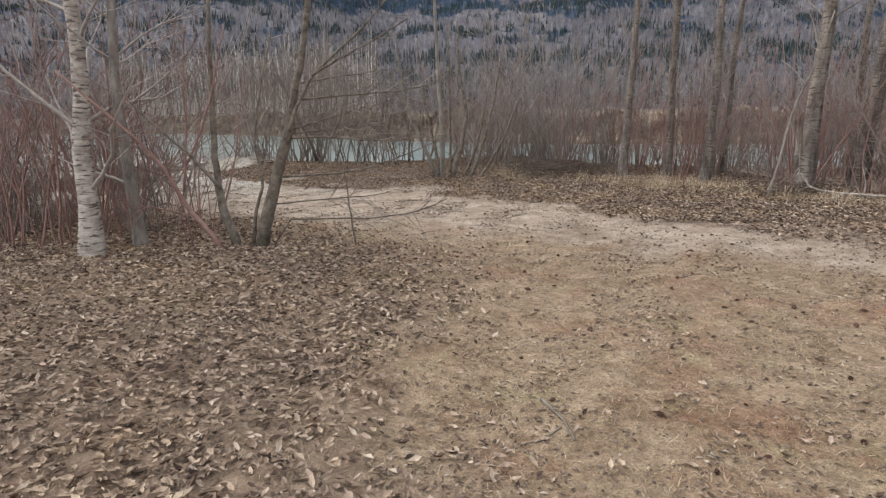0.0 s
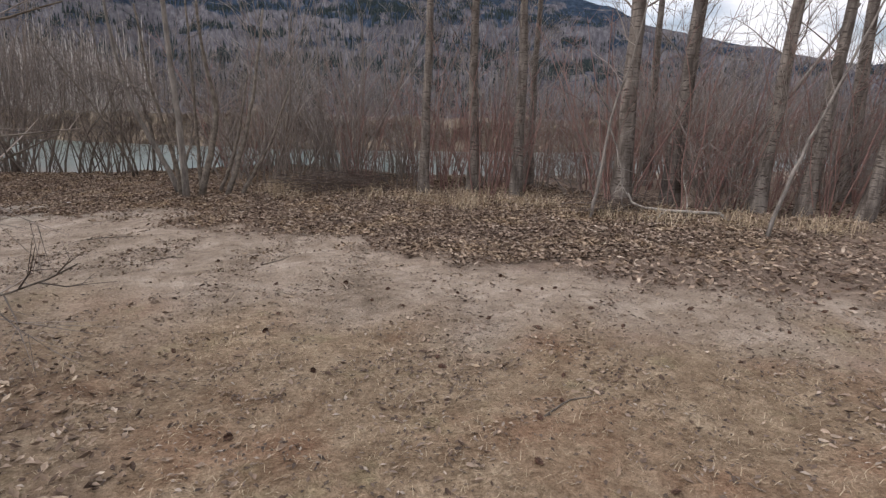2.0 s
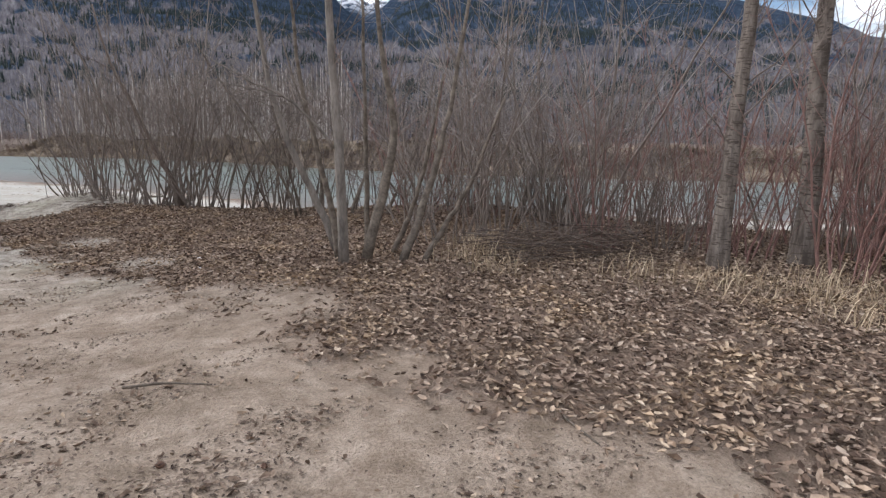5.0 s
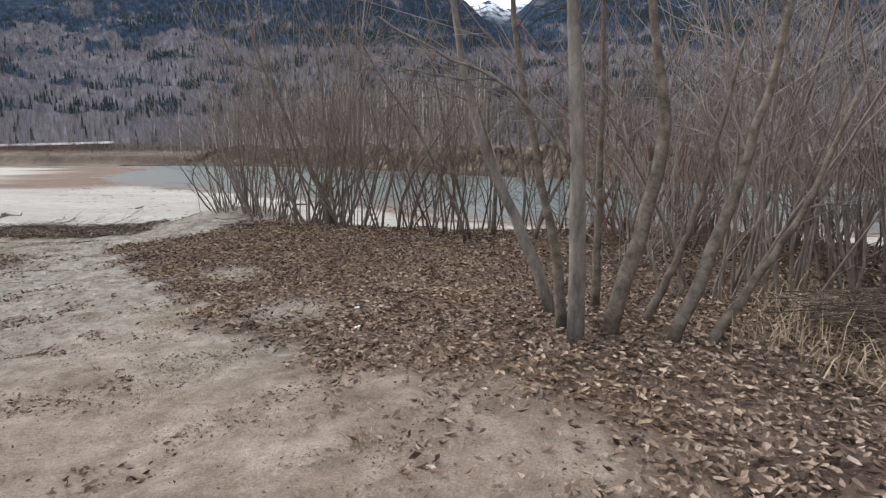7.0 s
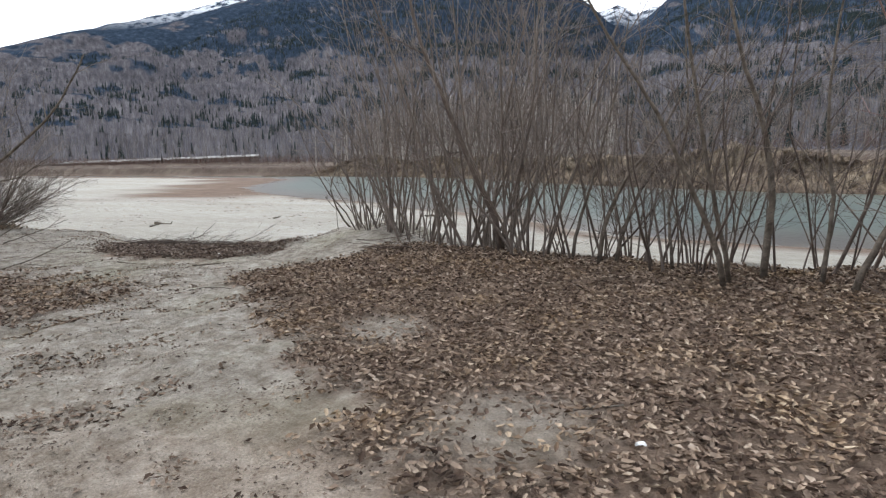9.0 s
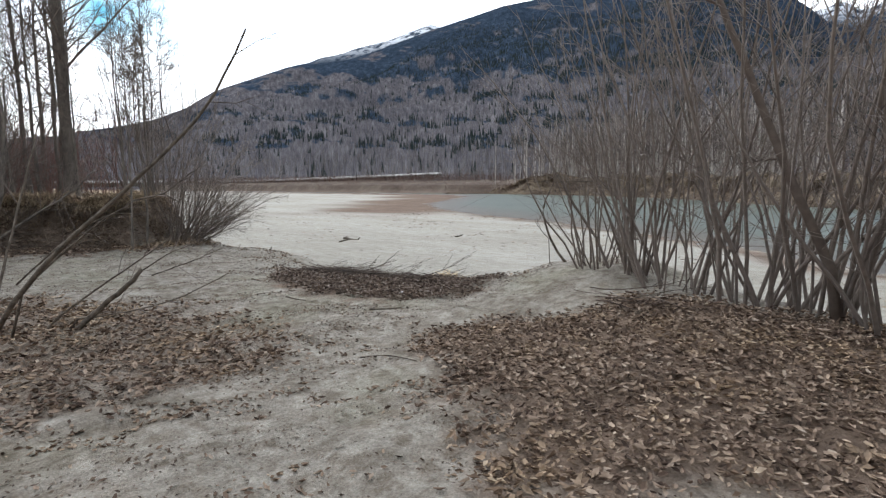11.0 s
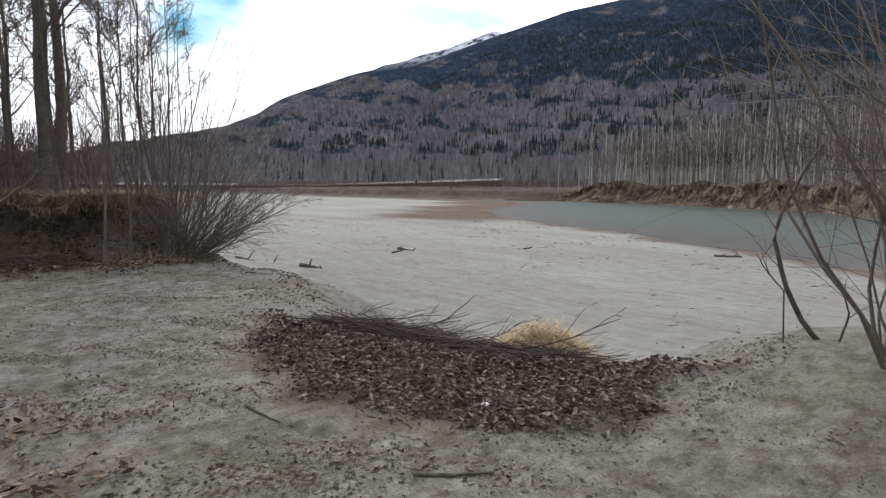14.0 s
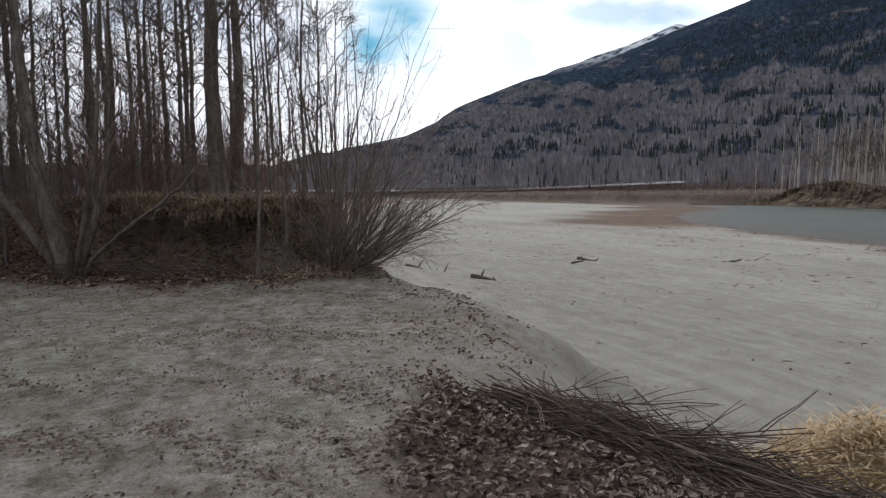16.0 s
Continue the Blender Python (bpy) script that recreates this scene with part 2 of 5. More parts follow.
def water_material():
    m, nt, b = material("river_water", 0.28, 0.25)
    n = noise_node(nt, 0.05, 4, 0.6, (1, 2.5, 1))
    col = ramp(nt, n, [(0.3, (0.060, 0.082, 0.066)), (0.7, (0.105, 0.130, 0.106))])
    col = mixc(nt, attribute(nt, "shallow")["Fac"], col, ramp(nt, noise_node(nt, 0.3, 5, 0.7), [(0.35, (0.07, 0.055, 0.04)), (0.65, (0.13, 0.105, 0.078))]))
    nt.links.new(col, b.inputs["Base Color"])
    bump(nt, b, noise_node(nt, 1.4, 5, 0.65), 0.6, 0.08)
    return m


def hill_material(name, snow_from, snow_to):
    """Forested slope: bands of dark spruce among grey leafless wood, snow towards the tops. The blue of distant haze is
    put into the tree colours.
    """
    m, nt, b = material(name, 1.0, 0.0)
    grain = noise_node(nt, 0.16, 4, 0.8, (1, 1, 0.6))
    pos = nt.nodes.new("ShaderNodeNewGeometry")
    sep = nt.nodes.new("ShaderNodeSeparateXYZ")
    nt.links.new(pos.outputs["Position"], sep.inputs["Vector"])
    across = attribute(nt, "across")["Vector"]
    def upright(scale, tall):
        mp = nt.nodes.new("ShaderNodeMapping")
        mp.inputs["Scale"].default_value = (1, tall, 1)
        n = nt.nodes.new("ShaderNodeTexNoise")
        n.inputs["Scale"].default_value = scale
        n.inputs["Detail"].default_value = 4.0
        n.inputs["Roughness"].default_value = 0.75
        nt.links.new(across, mp.inputs["Vector"])
        nt.links.new(mp.outputs["Vector"], n.inputs["Vector"])
        return n.outputs["Fac"]
    stripe = upright(0.22, 0.22)
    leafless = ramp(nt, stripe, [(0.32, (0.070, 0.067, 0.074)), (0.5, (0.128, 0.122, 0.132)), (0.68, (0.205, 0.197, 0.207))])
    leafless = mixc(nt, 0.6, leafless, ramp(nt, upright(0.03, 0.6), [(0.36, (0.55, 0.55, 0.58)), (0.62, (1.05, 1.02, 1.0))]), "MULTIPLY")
    # spruce lifted and blued here to stand in for the air's haze
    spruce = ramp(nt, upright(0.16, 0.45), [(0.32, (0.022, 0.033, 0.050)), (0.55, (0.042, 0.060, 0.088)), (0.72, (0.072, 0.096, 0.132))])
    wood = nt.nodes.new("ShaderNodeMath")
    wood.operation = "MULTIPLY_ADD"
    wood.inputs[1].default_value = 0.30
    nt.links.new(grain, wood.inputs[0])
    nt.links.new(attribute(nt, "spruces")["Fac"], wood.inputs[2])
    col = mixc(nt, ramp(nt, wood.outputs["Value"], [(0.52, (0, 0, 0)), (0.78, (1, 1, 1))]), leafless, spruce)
    sn = nt.nodes.new("ShaderNodeMapRange")
    sn.inputs["From Min"].default_value, sn.inputs["From Max"].default_value = snow_from, snow_to
    nt.links.new(sep.outputs["Z"], sn.inputs["Value"])
    sm = nt.nodes.new("ShaderNodeMath")
    sm.operation = "MULTIPLY"
    nt.links.new(sn.outputs["Result"], sm.inputs[0])
    nt.links.new(ramp(nt, noise_node(nt, 0.02, 5, 0.7), [(0.42, (0, 0, 0)), (0.55, (1, 1, 1))]), sm.inputs[1])
    col = mixc(nt, sm.outputs["Value"], col, (0.75, 0.78, 0.83))
    nt.links.new(col, b.inputs["Base Color"])
    bump(nt, b, grain, 1.0, 6.0)
    return m


M_ground = ground_material()
M_water = water_material()
M_hill = hill_material("hazed_forest_slope", 640, 900)
M_snowhill = hill_material("hazed_snowy_slope", 640, 790)
M_fartrunk = island_mat("far_birch_trunk", [(0, (0.34, 0.30, 0.26)), (1, (0.66, 0.61, 0.55))], grain=0.5)
M_slopetrunk = island_mat("slope_tree_trunk", [(0, (0.12, 0.110, 0.108)), (1, (0.27, 0.25, 0.242))], grain=0.5)
M_farcrown = island_mat("far_leafless_crown", [(0, (0.12, 0.10, 0.092)), (1, (0.27, 0.228, 0.205))], grain=0.5)
M_farshrub = island_mat("far_shrub", [(0, (0.10, 0.065, 0.055)), (1, (0.22, 0.15, 0.12))], grain=0.5)
# dark green with a little blue added for haze over the distance
M_spruce = island_mat("hazed_spruce_needles", [(0, (0.014, 0.022, 0.023)), (1, (0.042, 0.058, 0.054))], grain=0.8)
M_road = island_mat("pale_gravel_road", [(0, (0.36, 0.35, 0.33)), (1, (0.46, 0.45, 0.43))], grain=0.2)


# ---- mesh helpers ----
class Build:
    """Collects points and faces of one mesh."""

    def __init__(self):
        self.v, self.f, self.n = [], [], 0

    def add(self, verts, faces):
        self.v.append(np.asarray(verts, float))
        k = self.n
        self.f.extend([tuple(i + k for i in f) for f in faces])
        self.n += len(verts)

    def tube(self, pts, radii, sides=4, cap=True):
        pts = np.asarray(pts, float)
        t = np.gradient(pts, axis=0)
        t /= np.linalg.norm(t, axis=1)[:, None] + 1e-9
        ref = np.array([0.0, 0, 1]) if abs(t[0][2]) < 0.9 else np.array([1.0, 0, 0])
        a = np.cross(t, ref)
        a /= np.linalg.norm(a, axis=1)[:, None] + 1e-9
        b = np.cross(t, a)
        ang = np.arange(sides) * 2 * np.pi / sides
        ring = a[:, None] * np.cos(ang)[None, :, None] + b[:, None] * np.sin(ang)[None, :, None]
        v = (pts[:, None] + ring * np.asarray(radii)[:, None, None]).reshape(-1, 3)
        n, f = len(pts), []
        for i in range(n - 1):
            for j in range(sides):
                k = (j + 1) % sides
                f.append((i * sides + j, i * sides + k, (i + 1) * sides + k, (i + 1) * sides + j))
        if cap:
            f.append(tuple(range(sides))[::-1])
            f.append(tuple((n - 1) * sides + j for j in range(sides)))
        self.add(v, f)

    def mesh(self, name, mat, smooth=True):
        me = bpy.data.meshes.new(name)
        v = np.concatenate(self.v) if self.v else np.zeros((0, 3))
        me.from_pydata(v.tolist(), [], self.f)
        me.materials.append(mat)
        if smooth:
            me.polygons.foreach_set("use_smooth", np.ones(len(me.polygons), bool))
        me.update()
        return me


def part(name, mesh, parent, label=""):
    ob = new(name, mesh)
    ob.parent = parent
    if label:
        ob["label"] = label
    return ob


def thing(name, place, label, category, group="", kind="", turn=0, size=1.0):
    ob = new(name)
    ob.empty_display_size = 0.2
    ob.matrix_basis = Matrix.LocRotScale(place, Euler((0, 0, radians(turn))), (size,) * 3)
    return tagged(ob, label, category, group, kind)


def arrays_mesh(name, verts, faces, mat, smooth=False):
    """A mesh from an (n, 3) array and an (m, k) array of faces."""
    me = bpy.data.meshes.new(name)
    m, k = faces.shape
    me.vertices.add(len(verts))
    me.vertices.foreach_set("co", np.ascontiguousarray(verts, dtype=np.float32).ravel())
    me.loops.add(m * k)
    me.loops.foreach_set("vertex_index", np.ascontiguousarray(faces, dtype=np.int32).ravel())
    me.polygons.add(m)
    me.polygons.foreach_set("loop_start", np.arange(0, m * k, k, dtype=np.int32))
    me.polygons.foreach_set("use_smooth", np.full(m, smooth))
    me.materials.append(mat)
    me.update(calc_edges=True)
    me.validate()
    return me


def scatter(name, tv, tf, places, turns, sizes, mat):
    """Joins many turned copies of a small template (verts tv, triangles tf): turns are (n, 3, 3)."""
    v = np.einsum("nij,kj->nki", turns, tv) * np.asarray(sizes)[:, None, None] + places[:, None]
    f = tf[None] + (np.arange(len(places)) * len(tv))[:, None, None]
    return arrays_mesh(name, v.reshape(-1, 3), f.reshape(-1, tf.shape[1]), mat)


def turn_z(a):
    c, s, o = np.cos(a), np.sin(a), np.zeros_like(a)
    return np.stack([np.stack([c, -s, o], -1), np.stack([s, c, o], -1), np.stack([o, o, o + 1], -1)], -2)


def turn_x(a):
    c, s, o = np.cos(a), np.sin(a), np.zeros_like(a)
    return np.stack([np.stack([o + 1, o, o], -1), np.stack([o, c, -s], -1), np.stack([o, s, c], -1)], -2)


# ---- the lie of the land ----
def smooth01(x):
    x = np.clip(x, 0, 1)
    return x * x * (3 - 2 * x)


def line_side(x, y, line):
    """Signed distance to a polyline: positive to its left as it runs."""
    best, sign = np.full(x.shape, 1e9), np.ones(x.shape)
    for (ax, ay), (bx, by) in zip(line[:-1], line[1:]):
        ex, ey = bx - ax, by - ay
        u = np.clip(((x - ax) * ex + (y - ay) * ey) / (ex * ex + ey * ey), 0, 1)
        dx, dy = x - ax - u * ex, y - ay - u * ey
        d = np.hypot(dx, dy)
        near = d < best
        best = np.where(near, d, best)
        sign = np.where(near, np.where(ex * dy - ey * dx >= 0, 1, -1), sign)
    return best * sign


def inside(x, y, poly):
    """Signed distance to a closed polygon: positive within."""
    best, odd = np.full(x.shape, 1e9), np.zeros(x.shape, bool)
    for (ax, ay), (bx, by) in zip(poly, poly[1:] + poly[:1]):
        ex, ey = bx - ax, by - ay
        u = np.clip(((x - ax) * ex + (y - ay) * ey) / (ex * ex + ey * ey), 0, 1)
        best = np.minimum(best, np.hypot(x - ax - u * ex, y - ay - u * ey))
        if by != ay:
            odd ^= ((ay > y) != (by > y)) & (x < ex * (y - ay) / ey + ax)
    return np.where(odd, best, -best)


PHASE = np.random.RandomState(5).rand(40, 4)


def wobble(x, y, size, seed=0):
    """Smooth uneven values of about -1 to 1, some size metres across."""
    out = 0
    for k in range(6):
        p = PHASE[(seed * 6 + k) % 40]
        a = p[0] * 6.283
        w = 6.283 / (size * (0.6 + 0.9 * p[1]))
        out = out + np.sin(w * (x * np.cos(a) + y * np.sin(a)) + p[2] * 6.283)
    return out / 3.2


# the lip of the bank, from far to the west to the east; the river lies to its left
LIP = [(500, 30), (60, 24), (30, 20), (15, 18.5), (8, 18.6), (4, 20), (1, 21.2), (-2, 22.2), (-5, 22.8), (-7.9, 24.6), (-8.55, 23.8),
       (-8.6, 23.1), (-8.7, 22.5), (-9.0, 22.0), (-9.8, 21.5), (-11.2, 21.15), (-12.4, 21.1), (-13.6, 21.8), (-15, 22.6), (-17, 22.7), (-19.6, 23), (-24, 23.8), (-40, 27), (-120, 45), (-900, 120)]
LIP = LIP[::-1]
NEAR_SHORE = [(500, 42), (60, 40), (20, 44), (3, 45), (-5, 46), (-14, 55), (-21, 59), (-30, 65.5), (-42, 71), (-58, 81), (-70, 92),
              (-82, 112), (-94, 136), (-112, 151), (-150, 156), (-200, 155), (-260, 156), (-330, 160), (-900, 250)][::-1]
FAR_SHORE = [(500, 80), (120, 86), (38, 88), (9, 95), (-18, 115), (-45, 143), (-75, 160), (-106, 165), (-150, 163), (-190, 160),
             (-260, 160), (-340, 165), (-900, 260)][::-1]
TERRACE = [(-20.5, 23.4), (-19.0, 22.6), (-18.4, 21.2), (-19.0, 20.0), (-20.5, 18.4), (-23.0, 16.4), (-27, 14), (-60, 10), (-60, 32), (-30, 25.2)]
WATER_Z = -2.75


def land(x, y):
    """Height of the ground."""
    x, y = np.asarray(x, float), np.asarray(y, float)
    s = line_side(x, y, LIP)
    near = line_side(x, y, NEAR_SHORE)
    far = line_side(x, y, FAR_SHORE)
    bench = 0.05 - 0.29 * smooth01((y - 7.5 - 0.9 * x) / 13.0) * smooth01((3 - x) / 6.0)
    bench = bench + 0.10 * np.exp(-(((x - 0.4) / 1.6) ** 2 + ((y - 15.2) / 1.3) ** 2))
    bench = bench + 0.42 * np.exp(-(((x + 7.35) / 1.2) ** 2 + ((y - 23.2) / 1.6) ** 2))
    bench = bench + 0.22 * np.exp(-((y - 20.6 + 0.25 * (x + 3)) / 2.2) ** 2) * smooth01((x + 7.6) / 2.2) * smooth01((6 - x) / 4)
    bench = bench + 0.025 * wobble(x, y, 1.6, 0) + 0.02 * wobble(x, y, 0.6, 1)
    up = inside(x, y, TERRACE) + 0.12 * wobble(x, y, 0.9, 2)
    bench = bench + 1.15 * smooth01((up + 0.15) / 0.75) + 0.2 * smooth01(up / 8)
    f = np.clip(s / (np.abs(s) + np.maximum(-near, 0.01)), 0, 1)
    f = np.where(near > 0, 1.0, f)
    beach = -1.15 - 1.62 * f**0.62 + 0.03 * wobble(x, y, 5, 3) * np.clip(s / 3, 0, 1)
    wide = 1.5 + 1.6 * smooth01((-12.4 - x) / 2.0) * smooth01((x + 18) / 2.0) + 1.5 * np.exp(-(((x + 11.0) / 2.3) ** 4))
    z = bench + (beach - bench) * smooth01((s + 0.12 + 0.15 * wobble(x, y, 1.1, 4)) / wide)
    bed = np.where(near > 0, -2.75 - 0.8 * smooth01(near / 6), z)
    back = -2.75 + (2.9 + 1.5 * smooth01((x + 112) / 25)) * smooth01((far - 0.5 - 6.5 * smooth01((x + 125) / 20)) / 5.0) + 0.5 * smooth01((far - 3) / 40) + 0.012 * np.maximum(far - 20, 0)
    back = back + 0.5 * wobble(x, y, 26, 5) * smooth01(far / 30)
    return np.where(far > 0, back, np.where(far > -6, np.minimum(bed, -2.75 - 0.8 * smooth01(-far / 6)), bed))


# leaf litter lies inside these outlines
LITTER_WEST = [(0.5, -4), (0.3, 2.9), (-0.2, 3.9), (0.5, 5.2), (0.35, 6.6), (-1.0, 8.5), (-3.2, 10.6), (-7, 13), (-14, 15.5), (-24, 15), (-24, -4)]
LITTER_EAST = [(-7.4, 20.4), (-7.9, 19.7), (-7.1, 18.9), (-5.6, 17.6), (-4.5, 16.7), (-3.4, 15.6), (-2.4, 15.2), (-1.4, 14.0), (-0.3, 12.8), (0.7, 11.7), (1.3, 11.2),
               (2.1, 10.7), (2.6, 9.9), (3.0, 9.0), (3.7, 8.6), (4.3, 8.1), (5.1, 7.5), (6, 6.8), (7.5, 6), (10, 4.8), (22, 2), (22, 16), (8, 18), (1, 20.6), (-3, 22), (-6, 22), (-6.6, 21.2)]
LITTER_PILE = [(-12.2, 20.7), (-11.2, 20.35), (-10.5, 20.2), (-9.9, 20.25), (-9.3, 20.45), (-8.8, 20.8), (-8.5, 21.2), (-8.6, 21.8), (-8.6, 22.4), (-8.95, 22.55), (-9.6, 22.3), (-11.0, 21.7), (-12.5, 21.2)]
LITTER_PATH = [(-13.5, 17.4), (-10.8, 18.8), (-8.9, 18.8), (-7.8, 17.9), (-8.5, 15.5), (-14, 14)]
LITTER_TERRACE = [(-19, 22.4), (-18.2, 21), (-17.6, 19.6), (-19.5, 17.6), (-23, 15), (-40, 11), (-40, 25)]
BARE = [(-2.75, 16.35, 0.55), (-4.4, 17.9, 0.4), (-0.55, 13.75, 0.6), (0.0, 13.35, 0.5), (-1.1, 14.2, 0.4), (0.9, 12.0, 0.3), (-7.3, 21.6, 0.5)]


def litter(x, y):
    """How thickly leaves lie, 0 to 1."""
    rag = 0.22 * wobble(x, y, 0.9, 1) + 0.14 * wobble(x, y, 0.35, 2)
    d = 0 * x
    for poly, full, soft in ((LITTER_WEST, 0.62, 1.5), (LITTER_EAST, 1.0, 0.6), (LITTER_PILE, 1.0, 0.25), (LITTER_PATH, 0.58, 0.9), (LITTER_TERRACE, 0.8, 0.5)):
        d = np.maximum(d, full * smooth01((inside(x, y, poly) + rag + soft * 0.3) / soft))
    for bx, by, br in BARE:
        d = d * (1 - 0.85 * np.exp(-(((x - bx) ** 2 + (y - by) ** 2) / br**2) ** 2))
    return d * smooth01(1 - line_side(x, y, LIP) / 1.2)


TRACK = [(-18, 12.5), (-6, 13.5), (-2.5, 12.6), (0, 11.0), (2.2, 9.3), (5, 8.3), (9, 6.5)]


def turf(x, y):
    d = np.abs(line_side(x, y, TRACK))
    south = smooth01((9.3 - 0.45 * x - y + 0.5 * wobble(x, y, 1.5, 3)) / 1.6)
    return south * smooth01((d - 0.5 + 0.4 * wobble(x, y, 1.1, 4)) / 0.9)


# ---- ground, water, hills ----
def stretch(reach, step, grow, most, end):
    """Distances outward whose steps grow to the most allowed as far as reach, then freely on to the end."""
    out, d, h = [], 0.0, step
    while d < end:
        h = h * grow if d >= reach else min(h * grow, most)
        d += h
        out.append(d)
    return np.array(out)


gx = np.concatenate([-26 - stretch(330, 0.17, 1.08, 4.0, 3000)[::-1], np.arange(-26, 12, 0.17), 12 + stretch(130, 0.17, 1.1, 4.0, 3000)])
gy = np.concatenate([1 - stretch(0, 0.17, 1.15, 4.0, 3000)[::-1], np.arange(1, 26, 0.17), 26 + stretch(165, 0.17, 1.06, 1.6, 3000)])
GX, GY = np.meshgrid(gx, gy)
GZ = land(GX, GY)
nx, ny = len(gx), len(gy)
idx = np.arange(nx * ny).reshape(ny, nx)
quads = np.stack([idx[:-1, :-1], idx[:-1, 1:], idx[1:, 1:], idx[1:, :-1]], -1).reshape(-1, 4)
me = arrays_mesh("ground", np.stack([GX, GY, GZ], -1).reshape(-1, 3), quads, M_ground, True)
lip_d = line_side(GX, GY, LIP)
near_d = line_side(GX, GY, NEAR_SHORE)
far_d = line_side(GX, GY, FAR_SHORE)
cover = np.stack([litter(GX, GY), turf(GX, GY), smooth01((lip_d + 1.4 + 0.7 * wobble(GX, GY, 2.2, 1)) / 3.6) * (far_d < 0), np.ones_like(GX)], -1)
att = me.color_attributes.new("cover", "FLOAT_COLOR", "POINT")
att.data.foreach_set("color", cover.astype(np.float32).ravel())
wet_v = smooth01(1 - np.abs(near_d + 1.0 + 1.2 * wobble(GX, GY, 14, 3)) / 3.0) * (lip_d > 2)
flat_v = smooth01((near_d + 22 + 6 * wobble(GX, GY, 25, 2)) / 9) * smooth01((-45 - GX) / 12) * (near_d < 3)
att = me.attributes.new("wet", "FLOAT", "POINT")
bank_v = smooth01(far_d / 1.0) * smooth01((9 + 3 * wobble(GX, GY, 16, 2) - far_d) / 3)
att.data.foreach_set("value", np.maximum(np.maximum(wet_v, flat_v), 0.85 * bank_v).astype(np.float32).ravel())
att = me.attributes.new("silt", "FLOAT", "POINT")
att.data.foreach_set("value", smooth01((GY - 12.5 - 0.3 * GX + 0.8 * wobble(GX, GY, 3, 2)) / 7).astype(np.float32).ravel())
att = me.attributes.new("meadow", "FLOAT", "POINT")
att.data.foreach_set("value", (smooth01((far_d - np.where(GX < -112, 0.3, 6 + 3 * wobble(GX, GY, 16, 2))) / 3)).astype(np.float32).ravel())
ground = tagged(new("ground", me), "uneven riverside ground of bare dirt, dry turf and pale sand", "ground", kind="structure")

wx = np.unique(np.concatenate([[-900, -600, -400, -300, -250, 200, 500], np.linspace(-200, 100, 61)]))
lo_line, hi_line = np.array(NEAR_SHORE), np.array(FAR_SHORE)
wa = np.interp(wx, lo_line[:, 0], lo_line[:, 1])
wa = np.where(wx > -5, np.maximum(wa, 44.0), wa)
wo = np.interp(wx, hi_line[:, 0], hi_line[:, 1])
wrows = [(wa - 12, 1.0), (wa + 1, 0.9), (wa + 4, 0.7), (wa + 11, 0.0), ((wa + wo) / 2 + 6, 0.0), (wo - 3, 0.0), (wo + 2, 0.5), (wo + 14, 0.5)]
wv = np.concatenate([np.stack([wx, yy, np.full(len(wx), WATER_Z)], -1) for yy, _ in wrows])
k = np.arange(len(wv)).reshape(len(wrows), len(wx))
water_me = arrays_mesh("water", wv, np.stack([k[:-1, :-1], k[:-1, 1:], k[1:, 1:], k[1:, :-1]], -1).reshape(-1, 4), M_water)
att = water_me.attributes.new("shallow", "FLOAT", "POINT")
att.data.foreach_set("value", np.repeat([f for _, f in wrows], len(wx)).astype(np.float32))
water = tagged(new("water", water_me), "grey-green river water flowing past a sand bar", "river", kind="structure")

CX, CY = -4.0, 16.0
AZ = [-180, -110, -80, -56, -45, -42, -38, -35, -31, -25, -15, -5, 1.5, 3.2, 5, 6.8, 8.2, 10, 14, 20, 29, 34, 41, 47, 56, 61, 66, 73, 79, 90, 110, 180]
EL = [2.5, 2.5, 3.2, 4.8, 7.2, 8.0, 8.9, 10.3, 11.6, 13.6, 15.5, 15.5, 14.2, 12.8, 11.6, 12.3, 13.6, 15.0, 16.6, 17.2, 16.8, 16.1, 14.1, 12.0, 9.3, 7.7, 5.5, 3.9, 2.4, 2.2, 2.2, 2.5]
R_TOP = 2200.0


def hill(az, r):
    """Height of the slope at an azimuth in degrees, to the left of +y, and a distance."""
    top = np.tan(np.radians(np.interp(az, AZ, EL))) * R_TOP + 1.2
    r0 = np.interp(az, [-180, -60, -10, 20, 35, 60, 90, 180], [300, 260, 200, 230, 340, 380, 420, 400])
    u = np.clip((r - r0) / (R_TOP - r0), 0, None)
    z = top * np.where(u < 1, u**1.28, 1 - 0.9 * (u - 1))
    x, y = CX - r * np.sin(np.radians(az)), CY + r * np.cos(np.radians(az))
    rough = wobble(x, y, 420, 2) * 22 + wobble(x, y, 160, 3) * 8 + wobble(x, y, 60, 4) * 3
    z = z + rough * smooth01(u * 2) * smooth01((1.0 - u) * 6)
    return x, y, land(x, y) * np.exp(-u * 20) - 4 * smooth01((0.02 - u) / 0.02) + z


def spruce_share(az, r, z):
    """Where spruces stand: bands along the slope, and nearly all of its upper part."""
    el = np.degrees(np.arctan2(z, r))
    band = np.sin(2.75 * (el - 0.012 * az) + 1.5 * wobble(az, el * 4, 13, 3) - 1.0)
    b = 0.5 * band + 0.65 * wobble(az * 4.0, el * 20, 14, 2) + 0.5 * wobble(az * 9.0, el * 40, 9, 5)
    return b - 0.15 + 1.35 * smooth01((el - 8.0) / 4.5) - 1.6 * smooth01((3.6 - el) / 1.3)


